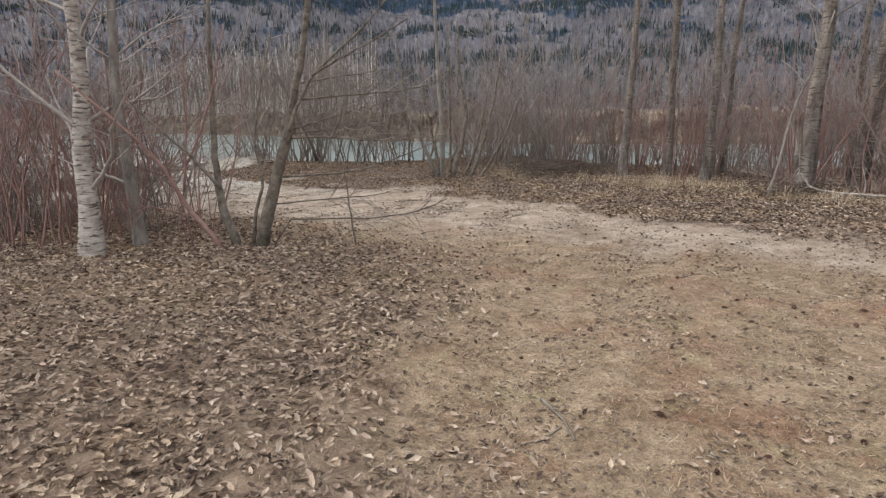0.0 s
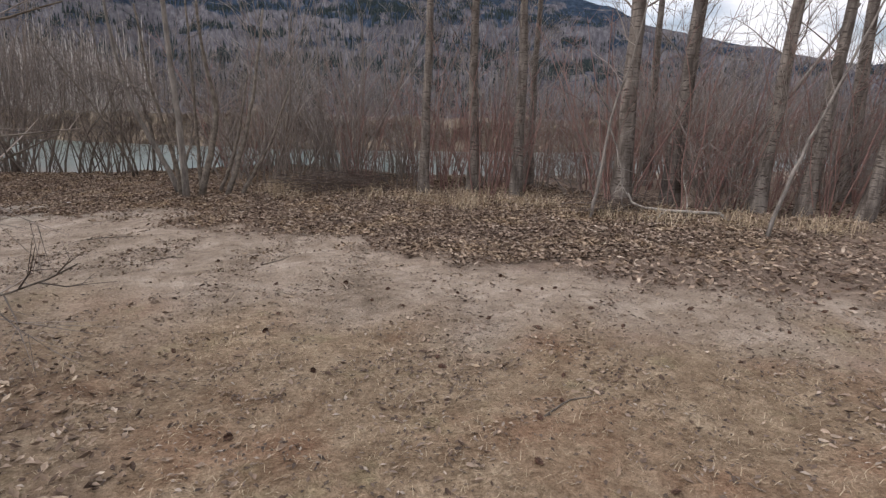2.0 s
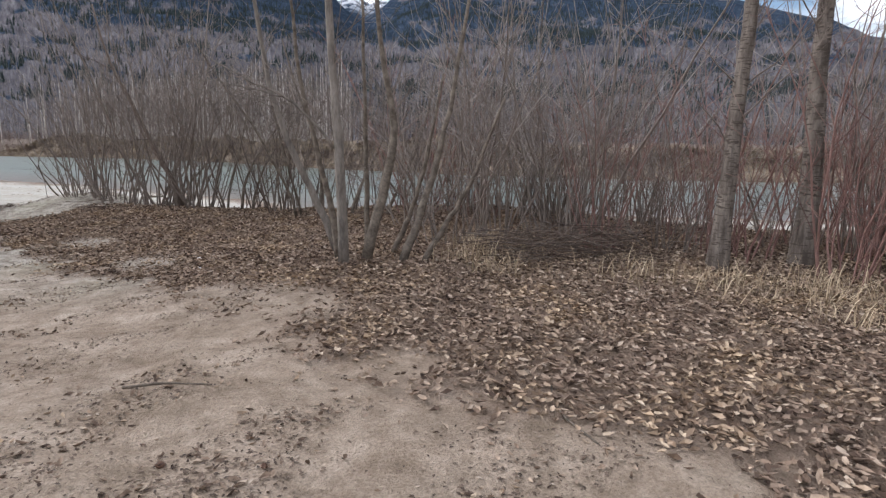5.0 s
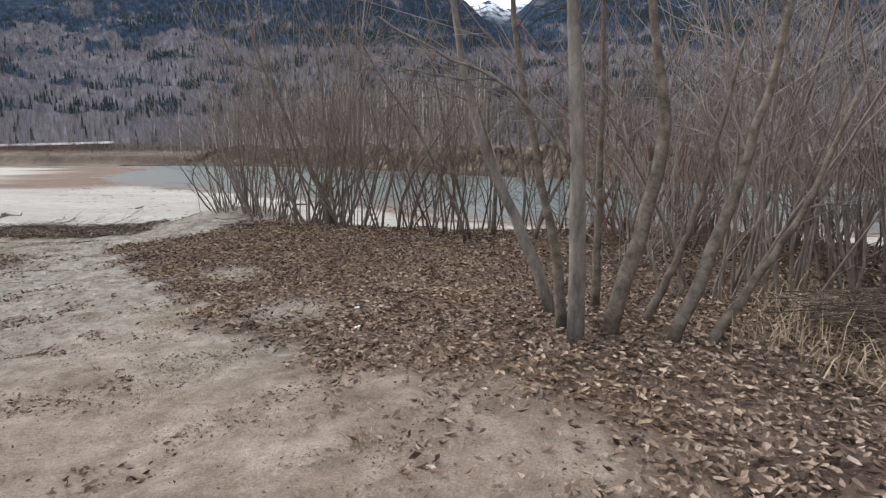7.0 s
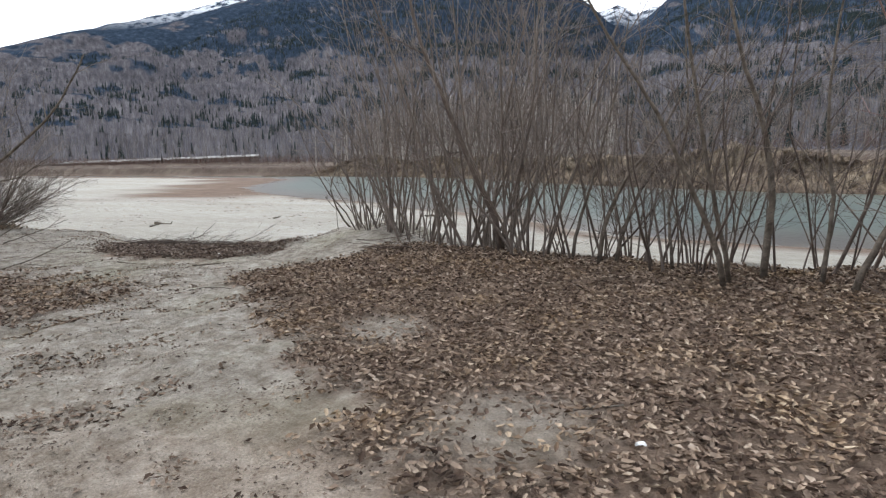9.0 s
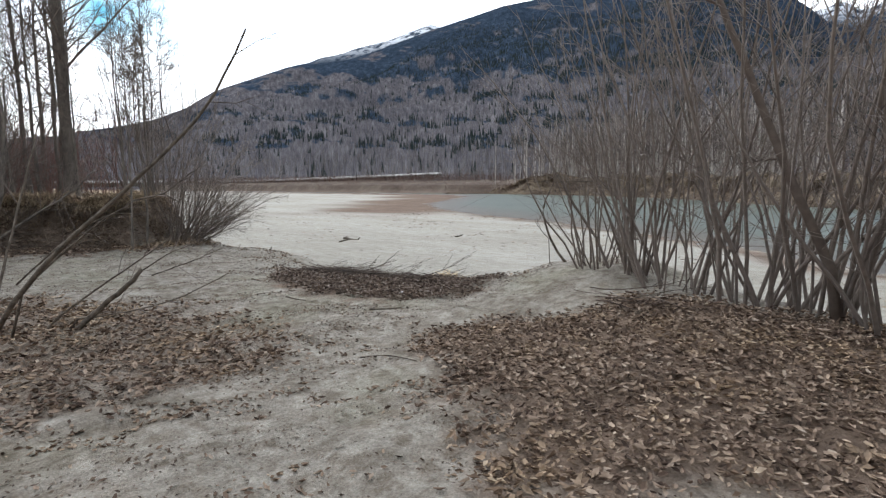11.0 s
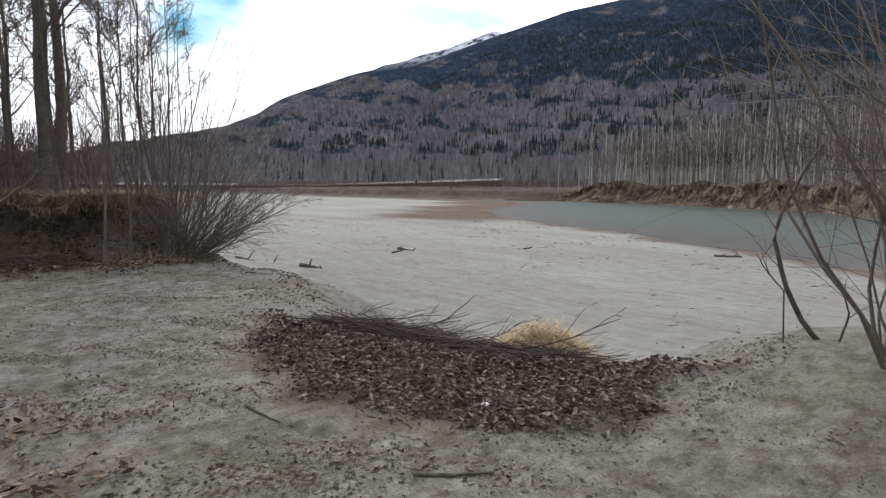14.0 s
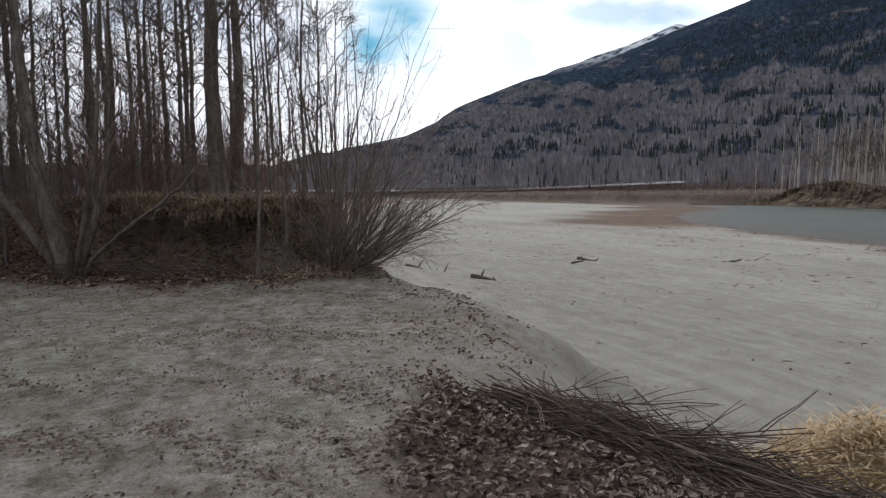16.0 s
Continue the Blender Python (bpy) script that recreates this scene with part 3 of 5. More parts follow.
def polar_hill(name, func, az, rr, mat, label):
    A, R = np.meshgrid(az, rr)
    X, Y, Z = func(A, R)
    k = np.arange(A.size).reshape(A.shape)
    q = np.stack([k[:-1, :-1], k[1:, :-1], k[1:, 1:], k[:-1, 1:]], -1).reshape(-1, 4)
    me = arrays_mesh(name, np.stack([X, Y, Z], -1).reshape(-1, 3), q, mat, True)
    at = me.attributes.new("spruces", "FLOAT", "POINT")
    at.data.foreach_set("value", np.clip(0.5 + 0.7 * (spruce_share(A, R, Z) - 0.38), 0, 1).astype(np.float32).ravel())
    at = me.attributes.new("across", "FLOAT_VECTOR", "POINT")
    at.data.foreach_set("vector", np.stack([A * 14.0, Z, R * 0.02], -1).astype(np.float32).ravel())
    return tagged(new(name, me), label, "mountain", kind="structure")


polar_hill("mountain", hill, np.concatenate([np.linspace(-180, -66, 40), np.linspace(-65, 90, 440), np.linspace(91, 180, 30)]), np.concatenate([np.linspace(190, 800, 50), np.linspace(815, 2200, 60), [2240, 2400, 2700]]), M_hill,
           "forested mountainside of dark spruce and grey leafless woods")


def back_ridge(az, r):
    el = np.interp(az, [-12, -4, 1, 3, 4.5, 6, 8, 10, 14, 20, 36, 41, 45, 47, 51, 56, 61, 66], [8, 11.5, 13.2, 13.6, 13.0, 13.9, 13.4, 12.4, 9, 9, 13.5, 14.8, 13.4, 12.9, 11.7, 10.2, 8.3, 5])
    z = np.tan(np.radians(el)) * 3400 * np.clip(1 - np.abs(r - 3400) / 1500, 0, 1)
    x, y = CX - r * np.sin(np.radians(az)), CY + r * np.cos(np.radians(az))
    return x, y, z + wobble(x, y, 120, 1) * 6


polar_hill("snowy_ridge", back_ridge, np.linspace(-12, 66, 160), np.linspace(2500, 3700, 26), M_snowhill, "distant ridge with snow on its upper slopes")

def far_bank():
    """The raw cut bank of brown earth under the far trees."""
    g = np.random.RandomState(17)
    us = np.linspace(-128, 120, 900)
    ys = np.interp(us, [p[0] for p in FAR_SHORE], [p[1] for p in FAR_SHORE])
    tall = 1.2 + 3.5 * smooth01((us + 118) / 22) + 0.7 * wobble(us, ys, 30, 2) + 0.45 * wobble(us, ys, 9, 3)
    prof = [(-1.0, -0.1), (0.6, 0.06), (1.8, 0.12), (3.0, 0.22), (4.2, 0.33), (5.2, 0.45), (5.8, 0.62), (6.1, 0.82), (6.3, 0.98), (6.8, 1.05), (8.5, 1.05), (14, 0.93)]
    rows = []
    for d, h in prof:
        rough = 0.30 * g.randn(len(us)) * (0.05 < h < 1.05) + 0.9 * wobble(us, ys + 9 * h, 11, 4) + 0.5 * wobble(us, ys + 14 * h, 3, 1)
        rows.append(np.stack([us, ys + d + rough, WATER_Z + tall * h + 0.22 * g.randn(len(us)) * (h > 0)], -1))
    v = np.stack(rows)
    k = np.arange(v.shape[0] * v.shape[1]).reshape(v.shape[:2])
    q = np.stack([k[:-1, :-1], k[:-1, 1:], k[1:, 1:], k[1:, :-1]], -1).reshape(-1, 4)
    m, nt, b = material("cut_bank", 0.95, 0.1)
    col = ramp(nt, noise_node(nt, 0.16, 7, 0.8, (1, 1, 3.0)), [(0.30, (0.055, 0.041, 0.032)), (0.45, (0.135, 0.10, 0.074)), (0.55, (0.235, 0.185, 0.132)), (0.68, (0.36, 0.295, 0.215))])
    bump(nt, b, noise_node(nt, 1.2, 5, 0.8), 1.0, 0.6)
    nt.links.new(col, b.inputs["Base Color"])
    return tagged(new("cut_bank", arrays_mesh("cut_bank", v.reshape(-1, 3), q, m)), "eroded brown earth bank across the river", "bank", kind="structure")


far_bank()

# ---- far woods ----
far_rng = np.random.RandomState(21)


def far_bare(seed, branches):
    """Templates one metre tall of a leafless tree: its trunk and its fine crown."""
    r = np.random.RandomState(seed)
    t, c = Build(), Build()
    lean = r.normal(0, 0.03, 2)
    t.tube([(0, 0, 0), (lean[0], lean[1], 1)], [0.011, 0.002], 3, False)
    for _ in range(branches):
        h = r.uniform(0.3, 0.92)
        a = r.uniform(0, 6.28)
        L = 0.26 * (1.05 - h) + 0.06
        p = np.array([lean[0] * h, lean[1] * h, h])
        d = np.array([np.cos(a), np.sin(a), r.uniform(0.7, 1.7)])
        d /= np.linalg.norm(d)
        q = p + d * L
        w = 0.006
        s = np.array([-np.sin(a), np.cos(a), 0]) * w
        c.add([p + s, p - s, q], [(0, 1, 2)])
        for _ in range(2):
            o = p + d * L * r.uniform(0.3, 0.9)
            e = o + (d + r.normal(0, 0.45, 3)) * L * 0.55
            n = r.normal(0, 0.0035, 3)
            c.add([o + n, o - n, e], [(0, 1, 2)])
    tri = []
    for f in t.f:
        tri += [(f[0], f[1], f[2]), (f[0], f[2], f[3])] if len(f) == 4 else [f]
    return (np.concatenate(t.v), np.array(tri)), (np.concatenate(c.v), np.array(c.f))


def far_spruce(seed):
    r = np.random.RandomState(seed)
    b = Build()
    for k in range(4):
        z0 = 0.06 + 0.2 * k
        rad = 0.18 * (1 - k / 4.6)
        n = 4
        a = np.arange(n) * 6.283 / n + r.uniform(0, 1)
        ring = [(rad * np.cos(t) * r.uniform(0.7, 1.2), rad * np.sin(t) * r.uniform(0.7, 1.2), z0 + r.uniform(-0.03, 0.02)) for t in a]
        b.add(ring + [(0, 0, min(1.0, z0 + 0.36))], [(i, (i + 1) % n, n) for i in range(n)])
    return np.concatenate(b.v), np.array(b.f)


def plant_far(name, label, pts, heights, templates, mats, category):
    """One joined wood of many trees."""
    root = tagged(new(name), label, category, kind="stuff")
    n = len(pts)
    turns = turn_z(far_rng.uniform(0, 6.28, n))
    pick = far_rng.randint(0, len(templates), n)
    for pname, slot, mat in mats:
        for k in range(len(templates)):
            m = pick == k
            if m.any():
                tv, tf = templates[k][slot]
                part(pname, scatter(pname, tv, tf, pts[m], turns[m], heights[m], mat), root)
    return root


BARE_FAR = [far_bare(s, 12) for s in range(4)]
BARE_THIN = [far_bare(s + 10, 5) for s in range(4)]
SPRUCE = [(far_spruce(s),) for s in range(4)]
MATS_BARE = [("trunks", 0, M_fartrunk), ("crowns", 1, M_farcrown)]

# birches along the far bank
u = far_rng.uniform(-190, 130, 6000)
fy = np.interp(u, hi_line[:, 0], hi_line[:, 1]) + 12 + 75 * far_rng.rand(len(u)) ** 1.4
keep = far_rng.rand(len(u)) < 0.72 * smooth01((u + 125) / 55) * smooth01((-12 - u) / 22)
u, fy = u[keep], fy[keep]
plant_far("birch_wood", "pale-trunked leafless birches crowded along the far bank", np.stack([u, fy, land(u, fy) - 0.1], -1),
          far_rng.uniform(11, 20, len(u)), BARE_FAR, MATS_BARE, "trees")
# slope woods
az = far_rng.uniform(-62, 88, 78000)
rr = 235 + 1500 * far_rng.rand(len(az)) ** 1.3
hx, hy, hz = hill(az, rr)
dark = spruce_share(az, rr, hz) + 0.22 * far_rng.randn(len(az)) > 0.42
fs = line_side(hx, hy, FAR_SHORE) > 70
m = fs & ~dark & (far_rng.rand(len(az)) < 0.42)
plant_far("leafless_wood", "grey leafless trees covering the mountainside", np.stack([hx, hy, hz], -1)[m] - (0, 0, 0.3), far_rng.uniform(8, 14, m.sum()), BARE_THIN, [("trunks", 0, M_slopetrunk), ("crowns", 1, M_farcrown)], "trees")
m = fs & (dark | (far_rng.rand(len(az)) < 0.03))
plant_far("spruce_wood", "dark green spruces in bands on the mountainside", np.stack([hx, hy, hz], -1)[m] - (0, 0, 0.3), far_rng.uniform(5, 10, m.sum()), SPRUCE,
          [("spruces", 0, M_spruce)], "trees")
# shrubs of the far bank
u = far_rng.uniform(-420, 160, 4500)
fy = np.interp(u, hi_line[:, 0], hi_line[:, 1]) + np.where(u < -108, 2.5, 7.5) + 60 * far_rng.rand(len(u)) ** 1.5
plant_far("bank_shrubs", "reddish leafless shrubs lining the far bank", np.stack([u, fy, land(u, fy) - 0.1], -1), far_rng.uniform(2, 4.5, len(u)),
          [(None, far_bare(s + 30, 9)[1]) for s in range(3)], [("shrubs", 1, M_farshrub)], "shrubs")

u = far_rng.uniform(-420, -100, 8000)
fy = np.interp(u, hi_line[:, 0], hi_line[:, 1]) + 0.4 + 15 * far_rng.rand(len(u))
plant_far("bank_shrubs", "low brown shrubs at the water's edge", np.stack([u, fy, land(u, fy) - 0.1], -1), far_rng.uniform(1.6, 4.4, len(u)),
          [(None, far_bare(s + 40, 7)[1]) for s in range(3)], [("shrubs", 1, M_farshrub)], "shrubs")

# pale road beyond the river
rb, road_pts = Build(), []
for k in range(15):
    a, r = 40 + 3.0 * k, 330 + 6 * k
    x, y = CX - r * math.sin(radians(a)), CY + r * math.cos(radians(a))
    road_pts.append((x, y, max(2.2, 6.0 - 0.62 * k)))
for (x, y, z) in road_pts:
    d = math.hypot(x - CX, y - CY)
    ox, oy = (x - CX) / d, (y - CY) / d
    rb.add([(x - 4 * ox, y - 4 * oy, z - 0.5), (x - 3.0 * ox, y - 3.0 * oy, z - 0.25), (x - 2.5 * ox, y - 2.5 * oy, z + 0.3), (x + 5 * ox, y + 5 * oy, z + 0.6), (x + 8 * ox, y + 8 * oy, z - 3)], [])
for k in range(len(road_pts) - 1):
    for j in range(4):
        rb.f.append((5 * k + j, 5 * k + 5 + j, 5 * k + 6 + j, 5 * k + 1 + j))
tagged(new("road", rb.mesh("road", M_road)), "pale road on an embankment along the far shore", "road", kind="structure")


# ---- trees and shrubs ----
def limb(b, rng, p, d, length, r0, r1, sides, segs, wob, rise=0.0):
    """A bent tube; returns its points."""
    pts, d = [np.array(p, float)], np.array(d, float)
    d /= np.linalg.norm(d)
    for _ in range(segs):
        d = d + rng.normal(0, wob, 3) + np.array([0, 0, rise])
        d /= np.linalg.norm(d)
        pts.append(pts[-1] + d * length / segs)
    pts = np.array(pts)
    b.tube(pts, np.linspace(r0, r1, segs + 1), sides, False)
    return pts


def along(pts, u):
    k = u * (len(pts) - 1)
    i = min(int(k), len(pts) - 2)
    return pts[i] + (pts[i + 1] - pts[i]) * (k - i), pts[i + 1] - pts[i]


def off_axis(rng, d, spread):
    d = d / np.linalg.norm(d)
    r = rng.normal(0, 1, 3)
    r -= d * (r @ d)
    r /= np.linalg.norm(r)
    return d * math.cos(spread) + r * math.sin(spread)


def twigs_on(c, rng, q, L, count, sub, r=0.0045, share=0.36, lo=0.15, wide=(0.35, 1.05)):
    """Side twigs with their own small twigs on a stem of points q and length L."""
    for _ in range(count):
        v = rng.uniform(lo, 0.98)
        p2, d2 = along(q, v)
        L2 = L * share * (1.15 - v) * rng.uniform(0.5, 1.4) + 0.08
        q2 = limb(c, rng, p2, off_axis(rng, d2, rng.uniform(*wide)), L2, r, 0.0018, 3, 2, 0.14, 0.07)
        for _ in range(sub):
            p3, d3 = along(q2, rng.uniform(0.15, 0.95))
            limb(c, rng, p3, off_axis(rng, d3, rng.uniform(0.3, 0.9)), L2 * rng.uniform(0.35, 0.75), 0.0026, 0.0014, 3, 1, 0.12)


def smooth_path(pts, n):
    """A rounded path of n + 1 points through the given ones."""
    pts = np.array(pts, float)
    t = np.linspace(0, len(pts) - 1, n + 1)
    p = np.stack([np.interp(t, np.arange(len(pts)), pts[:, k]) for k in range(3)], -1)
    for _ in range(2):
        p[1:-1] = 0.25 * p[:-2] + 0.5 * p[1:-1] + 0.25 * p[2:]
    return p


def tree_meshes(seed, height, r0, limbs=26, first=0.3, reach=0.28, mat=None, twig=None, bend=0.03, spread=0.9, lean=(0, 0), fine=0.005, arm=0.28):
    """Trunk, list of limbs, crown of fine twigs."""
    rng = np.random.RandomState(seed)
    t, c, arms = Build(), Build(), []
    n = 14
    z = np.linspace(0, 1, n + 1)
    bx, by = np.cumsum(rng.normal(0, bend, n + 1)) * height / n, np.cumsum(rng.normal(0, bend, n + 1)) * height / n
    bx -= bx[0]
    by -= by[0]
    pts = np.stack([lean[0] * z * height + bx, lean[1] * z * height + by, z * height - 0.08], -1)
    rad = r0 * (1 - 0.93 * z**0.85)
    rad[0] *= 1.3
    rad[1:] *= 1 + rng.normal(0, 0.03, n)
    t.tube(pts, rad, 10, False)
    for _ in range(limbs):
        u = first + (0.97 - first) * rng.rand() ** 0.8
        p, d = along(pts, u)
        L = height * reach * (1.08 - u) * rng.uniform(0.5, 1.2) + 0.3
        b = Build()
        q = limb(b, rng, p, off_axis(rng, d, spread * rng.uniform(0.7, 1.2)), L, max(0.006, r0 * arm * (1.05 - u)), 0.003, 4, 6, 0.13, 0.05)
        arms.append(b.mesh("limb", twig or M_greytwig))
        twigs_on(c, rng, q, L, int(5 + 3 * L), 3, fine, 0.42, 0.12, (0.4, 1.0))
    return t.mesh("trunk", mat or M_poplar), arms, c.mesh("crown", twig or M_greytwig)


def tree(place, meshes, label, name="poplar_tree", turn=0, size=1.0, group="", lean=(0, 0)):
    x, y = place
    root = thing(name, (x, y, float(land(x, y))), label, "tree", group)
    root.matrix_basis = (Matrix.Translation((x, y, float(land(x, y)))) @ Matrix.Rotation(math.atan(lean[0]), 4, "Y") @ Matrix.Rotation(-math.atan(lean[1]), 4, "X")
                         @ Matrix.Rotation(radians(turn), 4, "Z") @ Matrix.Scale(size, 4))
    part("trunk", meshes[0], root)
    for m in meshes[1]:
        part("limb", m, root)
    part("crown", meshes[2], root)
    return root


def shrub_meshes(seed, stems, height, spread, r0=0.018, twigs=8, smat=None, tmat=None, base=0.35, sub=3, arch=0.02, lean=(0, 0), wob=0.06):
    """A list of stems and the crown of twigs on them."""
    rng = np.random.RandomState(seed)
    arms, c = [], Build()
    for _ in range(stems):
        a = rng.uniform(0, 6.283)
        out = spread * rng.rand() ** 0.7
        o = base * rng.rand() ** 0.5
        p = (o * math.cos(a), o * math.sin(a), -0.12)
        L = height * rng.uniform(0.5, 1.12)
        b = Build()
        q = limb(b, rng, p, (math.cos(a) * out + lean[0], math.sin(a) * out + lean[1], 1), L, r0 * rng.uniform(0.5, 1.3), 0.0032, 4, 7, wob * 1.08, arch)
        arms.append(b.mesh("stem", smat or M_stem))
        twigs_on(c, rng, q, L, twigs, sub)
    return arms, c.mesh("crown", tmat or M_twig)


def shrub(place, meshes, label, name="willow_shrub", turn=0, size=1.0, group=""):
    root = thing(name, (place[0], place[1], float(land(place[0], place[1]))), label, "shrub", group, turn=turn, size=size)
    for m in meshes[0]:
        part("stem", m, root)
    part("crown", meshes[1], root)
    return root


def bent_tree(name, stems, label, mat, twig, seed, category="tree", twigs=9, sub=3):
    """A plant whose stems follow given lines: (points, thick, thin)."""
    rng = np.random.RandomState(seed)
    base = np.array(stems[0][0][0], float)
    base[2] = float(land(base[0], base[1]))
    root = thing(name, base, label, category)
    c = Build()
    for pts, r0, r1 in stems:
        q = smooth_path(np.array(pts, float) - base, 14)
        q[1:-1] += rng.normal(0, min(r0 * 0.3, 0.006), q[1:-1].shape)
        if abs(q[0][2]) < 0.4 and np.hypot(q[0][0], q[0][1]) < 2.5:
            q[0][2] = float(land(q[0][0] + base[0], q[0][1] + base[1])) - base[2] - 0.06
        b = Build()
        b.tube(q, np.linspace(r0, r1, len(q)), 7, True)
        part("stem", b.mesh("stem", mat), root)
        L = float(np.linalg.norm(np.diff(q, axis=0), axis=1).sum())
        twigs_on(c, rng, q, L, twigs, sub, 0.006, 0.34, 0.25, (0.5, 1.1))
    part("crown", c.mesh("crown", twig), root)
    return root


POPLARS = [tree_meshes(100 + k, 13, 0.15, 34, 0.16, 0.13, None, M_stem, spread=0.75, arm=0.13) for k in range(3)]
BANKTREES = [tree_meshes(110 + k, 9, 0.085, 44, 0.16, 0.26, M_grey, M_stem, bend=0.05, fine=0.006) for k in range(4)]
for k, (x, y, r, lx, ly) in enumerate([(4.5, 14.8, 0.72, 0.015, 0), (5.65, 15.0, 0.85, 0.02, 0), (6.2, 14.1, 0.78, 0.01, 0), (7.5, 12.5, 1.15, 0.035, 0),
                                       (8.35, 12.3, 0.8, 0.05, 0), (8.7, 12.5, 0.85, 0.06, 0), (9.3, 11.2, 0.9, 0.10, 0.02), (9.9, 10.8, 0.85, 0.11, 0), (10.5, 10.2, 0.85, 0.13, 0),
                                       (12.0, 9.4, 1.0, 0.1, 0), (12.5, 12.0, 1.0, 0.03, 0), (10.5, 15.5, 0.8, 0.0, 0), (7.6, 16.2, 0.7, 0.02, 0)]):
    tree((x, y), POPLARS[k % 3], "grey-barked leafless poplar standing in a riverside thicket", turn=47 * k, size=r, group="riverside poplars", lean=(lx, ly))

tree((-4.0, 7.35), tree_meshes(120, 9, 0.125, 20, 0.08, 0.22, M_birch, M_greytwig, lean=(-0.10, 0.2)), "white-barked leafless birch beside a thicket", "birch_tree")
tree((-3.7, 7.9), tree_meshes(121, 7, 0.08, 24, 0.05, 0.28, M_grey, M_greytwig, 0.05, 1.1, lean=(-0.02, 0.03)), "grey leafless tree close beside a birch", "slim_tree")

# the spreading tree west of the path
bent_tree("spreading_tree", [
    ([(-2.12, 7.71, 0.05), (-1.99, 7.73, 0.56), (-1.86, 7.75, 0.91), (-1.74, 7.76, 1.3), (-1.66, 7.78, 1.64), (-1.6, 7.81, 1.93), (-1.49, 7.82, 2.33), (-1.35, 7.9, 3.4)], 0.085, 0.03),
    ([(-1.68, 7.67, 1.43), (-1.61, 7.72, 1.68), (-1.41, 7.75, 2.05), (-1.06, 7.76, 2.33), (-0.72, 7.78, 2.66), (-0.3, 7.8, 3.1)], 0.026, 0.008),
    ([(-1.38, 7.64, 2.04), (-1.05, 7.68, 2.24), (-0.63, 7.7, 2.45), (-0.26, 7.73, 2.66)], 0.015, 0.005),
    ([(-1.62, 7.85, 1.78), (-1.31, 7.91, 1.81), (-0.79, 7.75, 1.84), (-0.45, 7.64, 1.86), (-0.1, 7.52, 1.9), (0.25, 7.41, 2.02)], 0.014, 0.004),
    ([(-1.55, 7.85, 1.97), (-1.27, 7.9, 2.03), (-0.89, 7.78, 2.06), (-0.59, 7.68, 2.11), (-0.17, 7.55, 2.09)], 0.011, 0.004),
    ([(-1.7, 7.85, 1.43), (-1.35, 7.93, 1.54), (-0.9, 7.78, 1.66), (-0.5, 7.7, 1.75)], 0.010, 0.003),
    ([(-1.72, 7.8, 1.38), (-1.1, 7.85, 1.45), (-0.7, 7.72, 1.52), (-0.16, 7.54, 1.68)], 0.009, 0.003),
    ([(-1.73, 7.8, 1.33), (-1.29, 7.91, 1.35), (-0.85, 7.77, 1.31), (-0.46, 7.64, 1.3), (0.16, 7.44, 1.38)], 0.012, 0.004),
    ([(-1.87, 7.8, 0.87), (-1.17, 7.87, 0.91), (-0.76, 7.74, 0.97), (-0.53, 7.66, 1.06), (-0.25, 7.57, 1.17), (0.16, 7.44, 1.36)], 0.014, 0.004),
    ([(-1.97, 7.8, 0.54), (-1.21, 7.88, 0.6), (-0.8, 7.75, 0.64), (-0.52, 7.66, 0.7)], 0.010, 0.004),
    ([(-2.03, 7.75, 0.36), (-1.06, 7.84, 0.34), (-0.6, 7.69, 0.39), (-0.13, 7.54, 0.49), (0.17, 7.44, 0.65)], 0.012, 0.004),
    ([(-2.41, 7.74, 0.05), (-2.62, 7.81, 0.56), (-2.66, 7.87, 1.08), (-2.65, 7.92, 1.84), (-2.6, 8.0, 3.2)], 0.06, 0.02),
    ([(-2.57, 7.76, 0.74), (-2.77, 7.73, 1.01), (-3.01, 7.7, 1.26), (-3.42, 7.69, 1.66), (-3.6, 7.66, 1.86)], 0.024, 0.008),
    ([(-2.23, 7.72, 0.3), (-2.02, 7.75, 0.83), (-2.16, 7.82, 1.26), (-2.05, 7.86, 1.93), (-1.82, 7.89, 2.65)], 0.022, 0.007)],
          "leafless grey tree with several crooked stems and long level twigs", M_drift, M_stem, 301, "tree", 8, 3)
bent_tree("red_stemmed_tree", [
    ([(-2.55, 7.62, 0.05), (-2.93, 7.72, 0.4), (-3.12, 7.66, 0.89), (-3.35, 7.61, 1.26), (-3.59, 7.55, 1.5), (-4.2, 7.5, 2.1)], 0.034, 0.012),
    ([(-2.99, 7.8, 0.4), (-3.32, 7.63, 0.53), (-3.69, 7.46, 0.56)], 0.012, 0.004),
    ([(-3.03, 7.8, 0.92), (-2.78, 7.84, 1.42), (-2.62, 7.9, 1.92), (-2.43, 7.94, 2.65)], 0.016, 0.006),
    ([(-3.0, 7.7, 0.7), (-2.94, 7.86, 1.63), (-2.96, 7.93, 2.16), (-2.93, 7.99, 2.65)], 0.016, 0.006)],
          "dark red-brown crooked leafless stem beside a grey tree", M_redstem, M_redstem, 303, "tree", 13, 4)
bent_tree("sapling", [([(-0.98, 7.82, 0.05), (-1.03, 7.83, 0.54), (-1.08, 7.83, 1.02)], 0.014, 0.006)], "small bare sapling at the edge of dry grass", M_drift, M_greytwig, 302, "tree", 1, 0)
